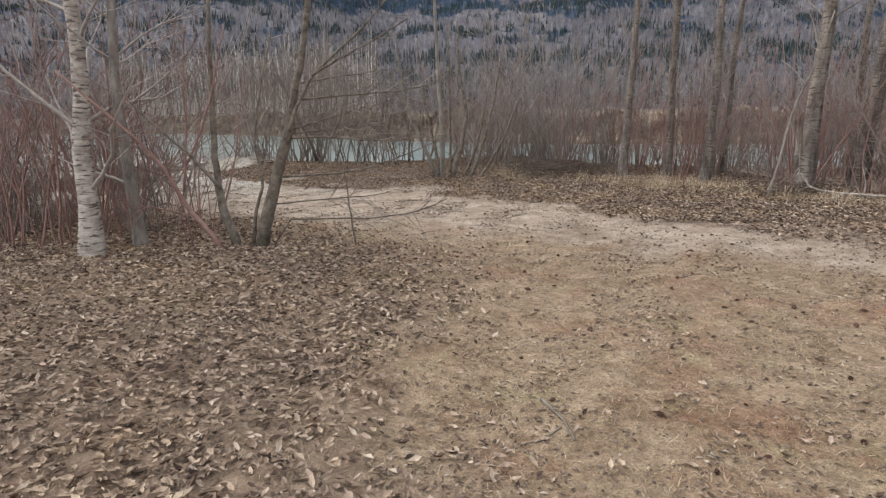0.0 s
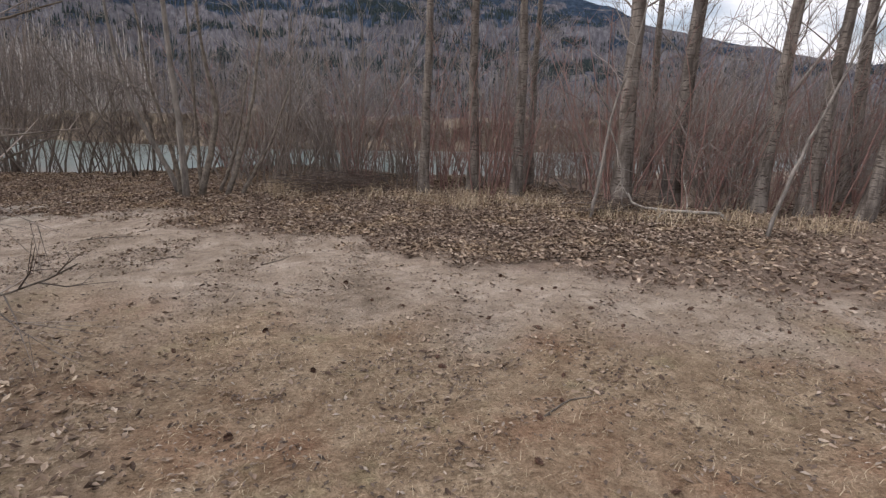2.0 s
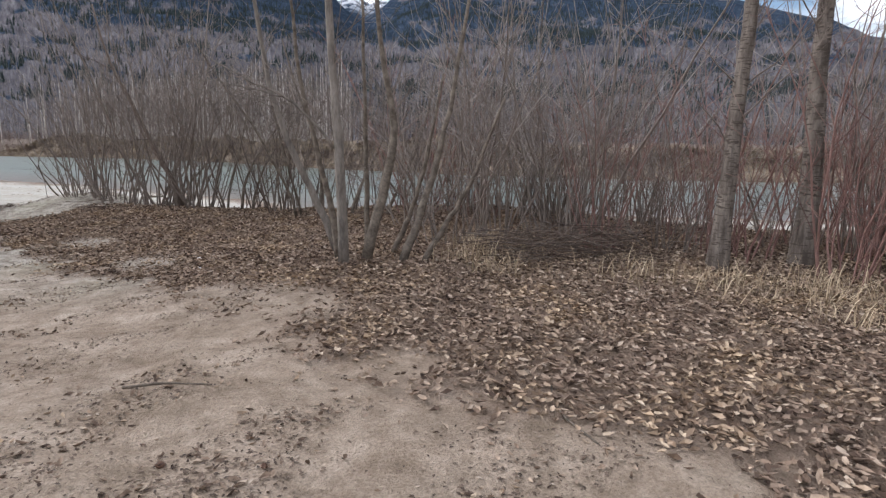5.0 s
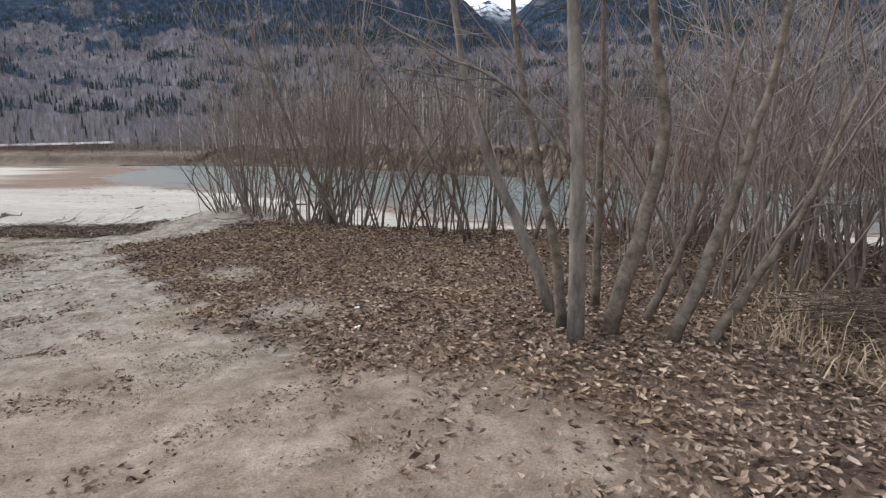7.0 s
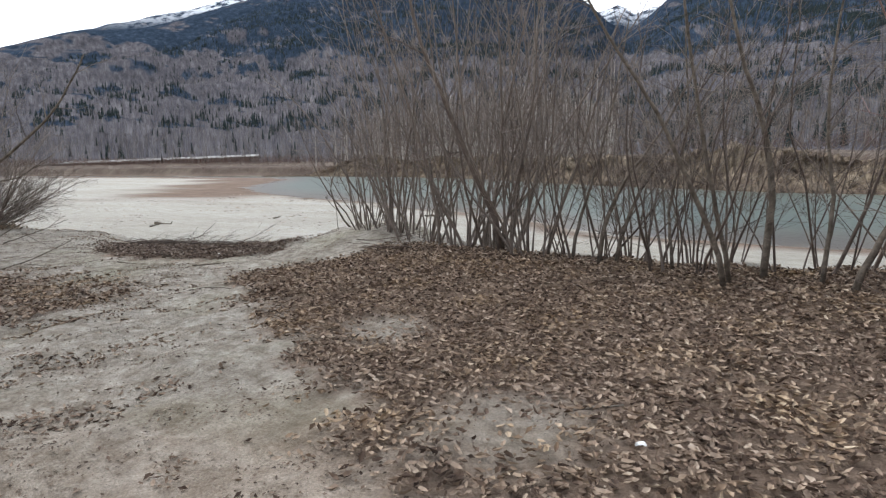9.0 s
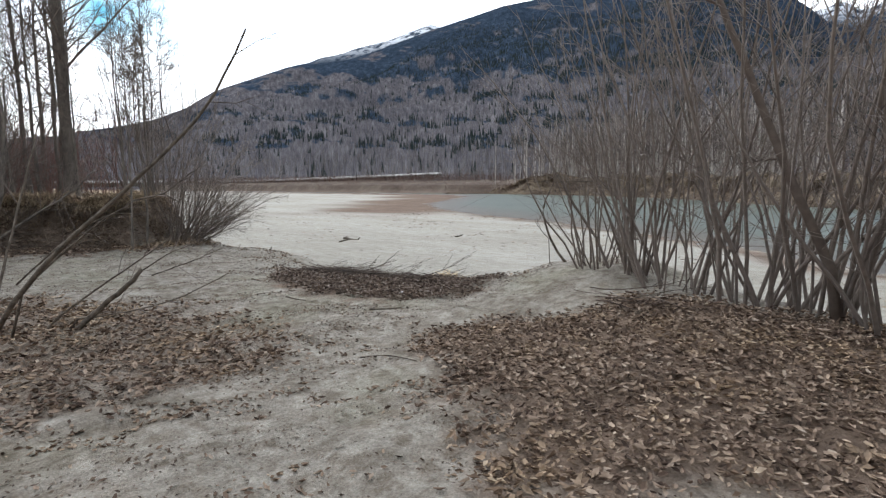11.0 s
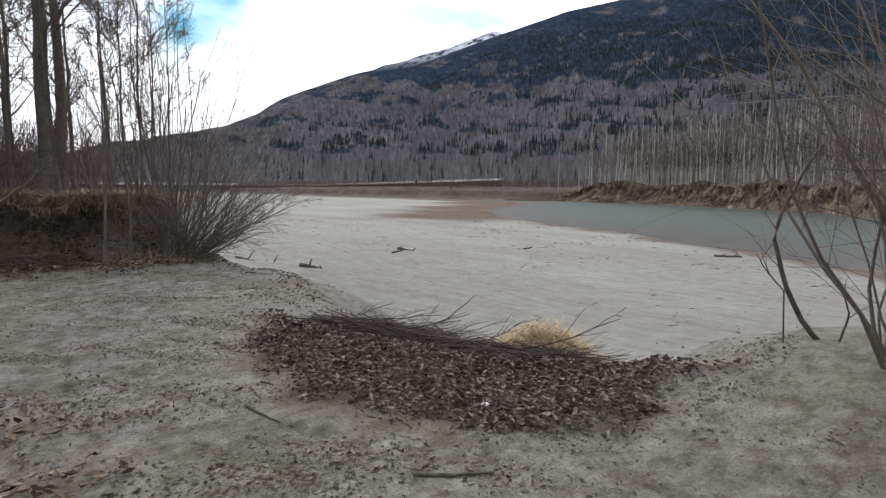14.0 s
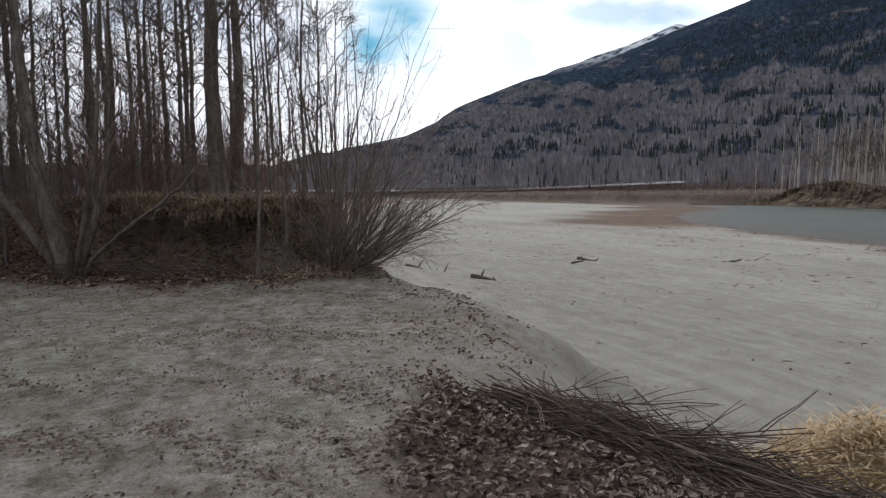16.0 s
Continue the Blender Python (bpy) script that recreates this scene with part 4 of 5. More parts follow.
# the clump of slim trees
SL = "slim grey leafless tree in a small clump by the path"
for k, (st, nm) in enumerate([
    ([([(0.14, 14.98, 0.08), (0.13, 14.98, 0.8), (0.11, 14.97, 1.35), (0.06, 14.96, 2.04), (0.04, 14.96, 2.6), (-0.05, 15.0, 4.4), (-0.1, 15.1, 6.6)], 0.066, 0.03),
      ([(0.05, 14.96, 1.40), (-0.14, 14.9, 1.68), (-0.40, 14.83, 1.93), (-0.62, 14.79, 2.03), (-0.85, 14.74, 2.11), (-1.25, 14.7, 2.36)], 0.018, 0.006)], "slim_tree"),
    ([([(0.0, 15.75, 0.06), (-0.27, 15.75, 0.68), (-0.5, 15.74, 1.18), (-0.76, 15.72, 1.84), (-0.87, 15.7, 2.34), (-1.0, 15.7, 3.6)], 0.056, 0.022),
      ([(-0.82, 15.71, 2.05), (-1.2, 15.65, 2.13), (-1.55, 15.6, 2.2)], 0.012, 0.004)], "slim_tree"),
    ([([(0.38, 15.13, 0.1), (0.53, 15.16, 0.66), (0.68, 15.19, 1.23), (0.73, 15.2, 1.7), (0.69, 15.19, 1.98), (0.55, 15.16, 2.4), (0.5, 15.2, 3.8)], 0.068, 0.02)], "slim_tree"),
    ([([(0.8, 15.01, 0.1), (0.99, 15.05, 0.48), (1.12, 15.07, 0.93), (1.23, 15.09, 1.25), (1.31, 15.11, 1.69), (1.43, 15.13, 2.15), (1.6, 15.2, 3.4)], 0.055, 0.018)], "slim_tree"),
    ([([(1.06, 14.96, 0.08), (1.24, 15.0, 0.4), (1.45, 15.04, 0.73), (1.64, 15.07, 1.05), (2.0, 15.2, 2.0)], 0.042, 0.014)], "slim_tree"),
    ([([(0.06, 15.23, 0.05), (0.0, 15.21, 0.63), (-0.07, 15.2, 0.87), (-0.21, 15.17, 1.56), (-0.32, 15.14, 2.0), (-0.45, 15.1, 3.3)], 0.048, 0.016)], "slim_tree"),
    ([([(0.34, 15.84, 0.09), (0.34, 15.84, 0.88), (0.32, 15.83, 1.96), (0.3, 15.83, 3.8)], 0.042, 0.014)], "slim_tree"),
    ([([(0.68, 15.39, 0.12), (0.88, 15.43, 0.54), (1.07, 15.47, 1.1), (1.3, 15.5, 2.3)], 0.040, 0.012)], "slim_tree")]):
    bent_tree(nm, st, SL, M_grey if k < 2 else M_drift, M_stem, 310 + k, "tree", 9, 3)
# crooked willows at the water's side
BW = "crooked dark leafless willow stem at the edge of a bank"
for k, st in enumerate([
    [([(-2.83, 20.97, 0.15), (-2.73, 21.01, 0.62), (-2.59, 21.07, 1.02), (-2.37, 21.18, 1.34), (-2.15, 21.28, 1.66), (-1.7, 21.4, 2.6)], 0.034, 0.011)],
    [([(-2.61, 21.05, 0.15), (-2.48, 21.11, 0.62), (-2.3, 21.19, 1.08), (-1.91, 21.37, 1.66), (-1.5, 21.5, 2.4)], 0.030, 0.010)],
    [([(-1.38, 19.78, 0.15), (-1.56, 19.7, 0.64), (-1.77, 19.6, 1.09), (-2.02, 19.48, 1.63), (-2.22, 19.39, 2.01), (-2.6, 19.22, 2.56), (-3.0, 19.1, 3.3)], 0.032, 0.010)],
    [([(-0.99, 20.19, 0.15), (-0.95, 20.21, 0.86), (-1.03, 20.17, 1.53), (-1.19, 20.1, 2.02), (-1.38, 20.01, 2.46), (-1.6, 19.9, 3.4)], 0.041, 0.013)],
    [([(-1.32, 19.93, 0.15), (-1.53, 19.83, 0.88), (-1.71, 19.75, 1.77), (-1.89, 19.67, 2.72), (-2.0, 19.6, 3.8)], 0.027, 0.010)],
    [([(-3.22, 21.26, 0.15), (-3.11, 21.31, 0.65), (-2.99, 21.36, 1.07), (-2.78, 21.46, 1.96), (-2.6, 21.5, 3.2)], 0.027, 0.008)],
    [([(-0.3, 19.6, 0.15), (-0.1, 19.6, 0.7), (0.2, 19.65, 1.3), (0.6, 19.7, 2.2)], 0.036, 0.011)],
    [([(-0.5, 19.9, 0.15), (-0.45, 19.9, 0.9), (-0.6, 19.9, 1.8), (-0.5, 19.9, 3.2)], 0.026, 0.008)],
    [([(0.4, 19.2, 0.15), (0.7, 19.2, 0.8), (1.1, 19.3, 1.7), (1.3, 19.4, 2.8)], 0.034, 0.011)],
    [([(-1.9, 20.7, 0.15), (-2.0, 20.7, 0.8), (-1.8, 20.7, 1.7), (-1.9, 20.7, 3.0)], 0.022, 0.007)],
    [([(-3.6, 21.4, 0.15), (-3.4, 21.4, 0.8), (-3.1, 21.4, 1.6), (-3.0, 21.4, 2.8)], 0.021, 0.007)]]):
    bent_tree("bank_willow", st, BW, M_drift, M_stem, 360 + k, "tree", 9, 4)
bent_tree("leaning_tree", [([(6.21, 11.46, 0.08), (6.39, 11.55, 0.74), (6.61, 11.69, 1.67), (6.88, 11.72, 2.3), (7.2, 11.8, 3.4)], 0.030, 0.012),
                           ([(6.6, 11.69, 1.67), (6.48, 11.75, 1.85), (6.19, 11.96, 2.3), (5.9, 12.08, 2.6)], 0.018, 0.006),
                           ([(6.5, 11.66, 1.55), (6.62, 11.6, 1.3), (6.72, 11.46, 0.81), (6.69, 11.34, 0.23)], 0.016, 0.008)],
          "pale leaning leafless tree with a broken hanging branch", M_grey, M_greytwig, 330, "tree", 5, 2)
bent_tree("leaning_tree", [([(7.57, 9.44, 0.08), (8.02, 9.5, 1.04), (8.59, 9.53, 2.03), (9.4, 9.6, 3.4)], 0.03, 0.012)], "slim leafless tree leaning over dry leaves", M_grey, M_greytwig, 331, "tree", 10, 3)
bent_tree("leaning_tree", [([(9.35, 12.32, 0.08), (10.23, 12.27, 1.27), (11.4, 12.17, 2.7), (12.2, 12.1, 3.8)], 0.06, 0.02)], "slim leafless tree leaning through a thicket", M_grey, M_greytwig, 332, "tree", 10, 3)
bent_tree("leaning_tree", [([(-4.39, 21.7, 0.2), (-4.61, 21.6, 0.86), (-4.83, 21.5, 1.29), (-5.29, 21.29, 2.59), (-5.46, 21.21, 2.96), (-5.56, 21.17, 3.32), (-5.7, 21.1, 4.2)], 0.052, 0.018),
                           ([(-5.46, 21.2, 2.94), (-5.84, 21.04, 3.14), (-6.18, 20.88, 3.25)], 0.014, 0.004), ([(-4.93, 21.42, 1.5), (-5.15, 21.3, 1.47)], 0.012, 0.005)],
          "dark bare stem leaning out of a willow bush", M_brown, M_brown, 333, "tree", 6, 3)
bent_tree("bent_sapling", [([(-7.92, 23.13, 0.0), (-8.07, 22.98, 0.26), (-8.17, 22.87, 0.55), (-8.23, 22.82, 0.84), (-8.18, 22.86, 1.05), (-8.1, 22.95, 1.29), (-7.99, 23.06, 1.54)], 0.022, 0.007),
                           ([(-8.13, 22.92, 0.42), (-8.25, 22.8, 0.6), (-8.3, 22.75, 0.72)], 0.006, 0.003), ([(-7.85, 23.1, 0.0), (-7.75, 23.0, 0.3), (-7.8, 22.95, 0.5)], 0.010, 0.004),
                           ([(-7.75, 23.15, 0.05), (-7.45, 23.1, 0.12), (-7.1, 23.05, 0.2)], 0.010, 0.004)],
          "bare dead stem curving up from a sandy lip", M_drift, M_twig, 334, "shrub", 2, 1)
bent_tree("fallen_branch", [([(8.4, 10.81, 0.12), (7.7, 11.04, 0.16), (7.13, 11.23, 0.20), (6.85, 11.34, 0.29), (6.81, 11.38, 0.44)], 0.028, 0.014),
                                 ([(7.4, 11.15, 0.18), (7.1, 10.95, 0.14), (6.9, 10.8, 0.08)], 0.014, 0.006), ([(7.7, 11.04, 0.16), (7.8, 11.2, 0.4), (7.75, 11.25, 0.65)], 0.01, 0.004)],
               "pale bleached branch fallen beside a thicket", M_deadwood, M_deadwood, 335, "branch", 3, 1)

# tall trees and near shrubs on the terrace
TP = "tall leafless poplar standing on a raised bank"
for k, (x, y, r, lx) in enumerate([(-21.0, 20.7, 1.9, 0.0), (-24.3, 21.5, 1.8, 0.02), (-23.5, 20.4, 0.9, -0.07), (-22.5, 19.6, 0.75, 0), (-25.5, 20.0, 1.0, 0), (-26.5, 18.8, 1.0, 0), (-27, 21.8, 1.1, 0),
                                   (-24, 18.4, 0.8, 0.02), (-28.5, 17.6, 1.0, 0), (-26, 16.8, 0.9, 0), (-30, 19.5, 1.1, 0), (-31, 16.0, 1.1, 0), (-29, 22.8, 1.0, 0), (-25, 15.6, 0.9, 0.0),
                                   (-33, 21, 1.0, 0), (-34, 18, 1.1, 0), (-28, 14.5, 1.0, 0), (-22.4, 18.0, 0.5, 0.02), (-23.2, 17.3, 0.6, -0.03), (-24.8, 19.2, 0.55, 0.04), (-21.6, 17.2, 0.45, 0), (-22.0, 16.6, 0.6, 0.02), (-36, 20, 1.0, 0), (-21.2, 16.2, 0.7, 0.05), (-22.6, 15.8, 0.8, -0.04), (-23.8, 16.2, 0.9, 0.03), (-21.0, 18.0, 0.5, -0.05), (-24, 14.6, 0.9, 0.02), (-25.5, 15.0, 1.0, -0.03), (-27, 15.6, 0.9, 0.0), (-26.4, 14.2, 1.0, 0.04), (-29, 15.5, 1.0, 0), (-23.0, 15.2, 0.6, 0.06)]):
    tree((x, y), BANKTREES[k % 4], TP, turn=61 * k, size=r, group="poplars on the raised bank", lean=(lx, 0))
SAPL = [tree_meshes(130 + k, 6.2, 0.035, 34, 0.2, 0.26, M_grey, M_stem, 0.05, fine=0.006) for k in range(3)]
for k, (x, y, sz) in enumerate([(-17.96, 20.86, 0.9), (-18.3, 21.36, 0.95), (-20.2, 22.4, 0.9), (-19.6, 22.0, 1.0), (-21.5, 22.9, 0.8), (-20.4, 20.6, 0.9), (-19.3, 21.4, 0.8), (-20.8, 23.0, 0.9), (-19.9, 21.6, 1.0), (-20.2, 16.0, 1.3), (-20.9, 15.4, 1.5), (-21.6, 16.4, 1.4), (-20.0, 17.0, 1.1), (-22.4, 15.6, 1.7), (-19.8, 16.2, 0.9)]):
    tree((x, y), SAPL[k % 3], "thin leafless sapling on a sandy bank", "sapling", turn=83 * k, size=sz, group="saplings by the raised bank")
bent_tree("old_willow", [([(-19.7, 18.3, -0.1), (-19.9, 18.0, 1.2), (-20.2, 17.8, 2.6), (-20.5, 17.7, 4.6)], 0.15, 0.06), ([(-19.6, 18.45, -0.1), (-19.5, 18.8, 1.0), (-19.6, 19.0, 2.2), (-19.8, 19.0, 3.8)], 0.07, 0.02),
                         ([(-19.6, 18.5, -0.1), (-18.9, 19.1, 0.55), (-18.3, 19.8, 1.1), (-18.0, 20.2, 1.6)], 0.035, 0.012), ([(-19.6, 18.4, -0.1), (-19.2, 18.7, 1.2), (-19.0, 18.9, 2.6), (-18.9, 18.9, 3.6)], 0.045, 0.015),
                         ([(-19.8, 18.2, -0.1), (-20.3, 17.2, 1.4), (-20.6, 16.6, 3.0)], 0.08, 0.03), ([(-19.7, 18.4, 0.0), (-19.2, 18.2, 1.0), (-18.8, 18.0, 2.0)], 0.03, 0.01)],
          "old grey willow with several leaning trunks", M_grey, M_stem, 340, "tree", 34, 5)

for k, (x, y, sz) in enumerate([(-20.6, 17.2, 1.5), (-21.4, 18.6, 1.7), (-22.2, 17.6, 1.4), (-20.9, 19.4, 1.3), (-23.0, 18.8, 1.8), (-21.8, 20.2, 1.5), (-23.6, 17.0, 1.7), (-22.6, 20.9, 1.6), (-20.3, 16.6, 1.2), (-24.2, 20.6, 1.8)]):
    tree((x, y), SAPL[k % 3], "slender leafless tree in a thicket on a bank", "sapling", turn=47 * k + 20, size=sz, group="saplings by the raised bank")
WILLOW = [shrub_meshes(200 + k, 20, 5.0, 0.55, 0.021, 6, None, None, 0.45, 4, wob=0.085) for k in range(5)]
SMALLW = [shrub_meshes(210 + k, 14, 2.7, 0.9, 0.013, 10, None, None, 0.2, 4, 0.0, wob=0.13) for k in range(3)]
REDS = [shrub_meshes(220 + k, 11, 2.7, 0.30, 0.013, 4, M_redstem, M_redstem, 0.3, 2, wob=0.08) for k in range(3)]
THIN = [shrub_meshes(240 + k, 8, 3.6, 0.28, 0.016, 5, M_stem, M_greytwig, 0.35, 2, wob=0.10) for k in range(4)]
OPEN = [shrub_meshes(270 + k, 6, 4.2, 0.5, 0.022, 10, M_brown, M_stem, 0.5, 5, wob=0.10) for k in range(3)]
WL = "leafless grey-brown willow shrub with many upright stems"
RL = "leafless red-stemmed shrub in a dense thicket"
TL = "tall thin leafless shrub in a riverside thicket"
rng = np.random.RandomState(77)
for x, y, sz in [(-7.3, 22.75, 0.62), (-6.75, 22.8, 0.85), (-6.1, 22.4, 0.95), (-5.3, 22.2, 1.1), (-4.7, 22.3, 1.2), (-3.9, 21.7, 0.95)]:
    shrub((x, y), WILLOW[rng.randint(5)], WL, turn=rng.uniform(0, 360), size=sz, group="willows on the bank")

for x, y, sz in [(-3.2, 21.9, 0.8), (-2.4, 21.7, 0.85), (-1.6, 21.2, 0.8), (-0.7, 20.6, 0.85), (0.3, 19.9, 0.8), (1.1, 19.2, 0.8), (-0.2, 21.0, 0.9), (0.9, 20.4, 0.9), (-1.2, 21.6, 0.8), (1.8, 20.0, 0.9), (2.6, 19.6, 0.9), (-2.9, 21.4, 0.9), (-2.1, 21.0, 0.9), (-2.5, 22.0, 0.85), (-1.7, 20.4, 0.8)]:
    shrub((x, y), OPEN[rng.randint(3)], "open leafless willow shrub with a few leaning stems", turn=rng.uniform(0, 360), size=sz, group="willows on the bank")


def thicket(count, x0, x1, y0, y1, allowed, mix, sizes, group):
    n = 0
    while n < count:
        x, y = rng.uniform(x0, x1), rng.uniform(y0, y1)
        if not allowed(x, y):
            continue
        k, sz = rng.rand(), rng.uniform(*sizes)
        if k < mix[0]:
            shrub((x, y), REDS[rng.randint(3)], RL, "red_stemmed_shrub", rng.uniform(0, 360), sz, group)
        elif k < mix[1]:
            shrub((x, y), THIN[rng.randint(4)], TL, "thicket_shrub", rng.uniform(0, 360), sz, group)
        else:
            shrub((x, y), SMALLW[rng.randint(3)], WL, "willow_shrub", rng.uniform(0, 360), sz * 1.1, group)
        n += 1


def east_ok(x, y):
    edge = 16.6 if x < 1.2 else np.interp(x, [1.2, 3, 5, 6.5, 8, 12, 16], [16.4, 16.0, 15.0, 13.0, 11.6, 9.7, 8.5])
    return edge < y < np.interp(x, [-2, 4, 16], [20.5, 19.4, 18.2])


thicket(118, 1.3, 16, 8.5, 20.5, east_ok, (0.5, 0.88), (0.7, 1.35), "thicket east of the path")
thicket(13, 0.6, 4.2, 16.4, 19.6, east_ok, (0.35, 0.95), (0.9, 1.4), "thicket east of the path")
thicket(52, -13, -3.2, 8.0, 14.4, lambda x, y: 8.6 - 0.1 * (x + 3) < y and (x < -4.6 or y < 9.4) and (x < -7.5 or y < 12.4), (0.5, 0.8), (0.8, 1.35), "thicket west of the path")
thicket(84, -34, -19, 14, 25, lambda x, y: float(inside(np.array(x), np.array(y), TERRACE)) > 0.9, (0.65, 0.88), (0.75, 1.2), "thicket on the raised bank")
for x, y, tn, sz in [(-4.8, 8.3, 20, 1.25), (-5.5, 8.0, 140, 1.35), (-4.4, 8.8, 250, 1.2), (-3.3, 8.6, 80, 1.1), (-6.1, 8.5, 310, 1.3), (-5.1, 9.2, 190, 1.3)]:
    shrub((x, y), REDS[int(tn) % 3], RL, "red_stemmed_shrub", tn, sz, "thicket west of the path")
LEAN = shrub_meshes(260, 34, 3.2, 0.75, 0.019, 12, M_stem, M_twig, 0.3, 5, -0.01, (0.42, 0.45), 0.09)
shrub((-18.6, 22.3), LEAN, "leafless willow bush leaning out over the sand", "willow_shrub")
LOW = shrub_meshes(261, 12, 2.5, 0.5, 0.015, 9, M_stem, M_twig, 0.25, 4, 0.0, (1.1, 1.1), 0.10)
shrub((-18.5, 22.3), LOW, "low willow branches spreading out over the sand", "willow_shrub")
for x, y, tn, sz in [(-19.6, 23.0, 40, 0.7), (-20.8, 23.1, 112, 1.0), (-23.0, 23.5, 293, 1.2)]:
    shrub((x, y), WILLOW[int(tn) % 5], WL, "willow_shrub", tn, sz, "willows by the raised bank")
# the low shrub beside the path, reaching over it
bent_tree("spreading_shrub", [
    ([(-10.75, 16.6, -0.2), (-10.2, 16.9, 0.5), (-9.73, 17.28, 1.0), (-9.55, 17.45, 1.19), (-9.27, 17.73, 1.56), (-9.07, 17.93, 1.84), (-8.94, 18.06, 2.05), (-8.84, 18.16, 2.31), (-8.7, 18.3, 2.7)], 0.026, 0.009),
    ([(-9.5, 17.55, 1.15), (-9.28, 17.72, 1.2), (-9.14, 17.86, 1.35), (-9.01, 17.99, 1.48)], 0.009, 0.003),
    ([(-10.85, 17.05, -0.3), (-10.64, 17.27, -0.01), (-10.36, 17.54, 0.27), (-10.11, 17.79, 0.49), (-9.89, 18.01, 0.71)], 0.014, 0.005),
    ([(-10.07, 17.83, 0.41), (-9.87, 18.03, 0.59), (-9.65, 18.24, 0.69)], 0.007, 0.003),
    ([(-10.01, 17.89, 0.35), (-9.72, 18.17, 0.49), (-9.48, 18.41, 0.63)], 0.007, 0.003),
    ([(-10.64, 17.26, -0.11), (-10.22, 17.68, -0.04), (-9.83, 18.07, 0.09), (-9.46, 18.44, 0.36)], 0.011, 0.004),
    ([(-10.8, 16.8, 0.1), (-10.6, 17.31, 0.64), (-10.37, 17.53, 0.89), (-10.28, 17.62, 0.98), (-10.15, 17.75, 1.07)], 0.014, 0.006),
    ([(-10.8, 16.9, 0.3), (-10.59, 17.32, 0.76), (-10.45, 17.45, 0.88), (-10.23, 17.67, 1.02), (-10.04, 17.85, 0.98)], 0.010, 0.004),
    ([(-10.75, 16.6, -0.2), (-11.0, 17.0, 1.0), (-11.2, 17.4, 2.2)], 0.016, 0.006)], "low bare shrub reaching over a sandy path", M_drift, M_stem, 350, "shrub", 4, 2)
bent_tree("broken_stem", [([(-10.7, 17.2, -0.36), (-10.51, 17.39, -0.14), (-10.37, 17.53, 0.05), (-10.19, 17.71, 0.24), (-10.08, 17.82, 0.42)], 0.034, 0.022)], "thick broken dead stem leaning over fallen leaves", M_drift, M_stem, 351, "branch", 1, 1)

# ---- piles of brush ----
pile_rng = np.random.RandomState(9)


def stick_mesh(seed, length, r0, wob, forks=2):
    r = np.random.RandomState(seed)
    b = Build()
    q = limb(b, r, (-length / 2, 0, 0), (1, 0, 0), length, r0, r0 * 0.3, 5, 7, wob)
    for _ in range(forks):
        p, d = along(q, r.uniform(0.4, 0.9))
        limb(b, r, p, off_axis(r, d, 0.5), length * r.uniform(0.12, 0.3), r0 * 0.4, r0 * 0.15, 3, 3, wob)
    return b


M_brush = twig_mat("dead_brush", (0.030, 0.022, 0.018), (0.19, 0.142, 0.112))
STICKS = [stick_mesh(400 + k, 1.9, 0.005 + 0.0025 * (k % 4), 0.08, 5).mesh("stick", (M_brush, M_brush, M_drift, M_brush, M_brush, M_stem)[k % 6]) for k in range(12)]


TWIGS = [np.concatenate([[(x, 0.05 * math.sin(3 * x + p) + w * math.cos(j), w * math.sin(j) + 0.03 * math.cos(4 * x + p)) for j in (0, 2.1, 4.2)] for x, w in zip(np.linspace(-0.5, 0.5, 4), (0.006, 0.005, 0.004, 0.002))]) for p in (0.0, 1.3, 2.9)]
TWIG_F = np.array([(3 * i + j, 3 * i + (j + 1) % 3, 3 * i + 3 + (j + 1) % 3, 3 * i + 3 + j) for i in range(3) for j in range(3)])
TWIG_F = np.concatenate([TWIG_F[:, [0, 1, 2]], TWIG_F[:, [0, 2, 3]]])


def brush(name, centre, along_deg, length, width, height, count, label, flat=0.12, fine=0, skew=0.0, scale=(0.25, 0.62)):
    x, y = centre
    z = float(land(x, y))
    root = thing(name, (x, y, z), label, "brush pile")
    a = radians(along_deg)

    def spot():
        u, v = pile_rng.uniform(-0.5, 0.5), pile_rng.normal(0, 0.28)
        w = width * (1 + skew * u)
        px, py = u * length * 0.72 * math.cos(a) - v * w * math.sin(a), u * length * 0.72 * math.sin(a) + v * w * math.cos(a)
        top = height * (1 + skew * u) * max(0.05, 1 - (2 * v) ** 2) * (1 - 1.6 * abs(u) ** 2.2)
        gz = max(float(land(x + px, y + py)) - z, -0.4)
        return px, py, gz + 0.02 + top * pile_rng.rand() ** 0.6
    for k in range(count):
        px, py, pz = spot()
        ob = part("stick", STICKS[pile_rng.randint(12)], root)
        ob.matrix_basis = (Matrix.Translation((px, py, pz)) @ Matrix.Rotation(a + pile_rng.normal(0, flat), 4, "Z") @ Matrix.Rotation(pile_rng.normal(0.03, min(0.07, flat * 0.3)), 4, "Y")
                           @ Matrix.Rotation(pile_rng.uniform(0, 6.28), 4, "X") @ Matrix.Scale(pile_rng.uniform(*scale), 4))
    if fine:
        for tv in TWIGS:
            n = fine // 3
            pl = np.array([spot() for _ in range(n)])
            tw = turn_z(a + pile_rng.normal(0, 0.5, n)) @ turn_x(pile_rng.uniform(0, 6.28, n)) @ turn_z(pile_rng.normal(0, 0.13, n))
            ob = part("brushwood", scatter("brushwood", tv, TWIG_F, pl, tw, pile_rng.uniform(0.25, 0.9, n), M_brush), root)
            ob["kind"] = "stuff"
    return root


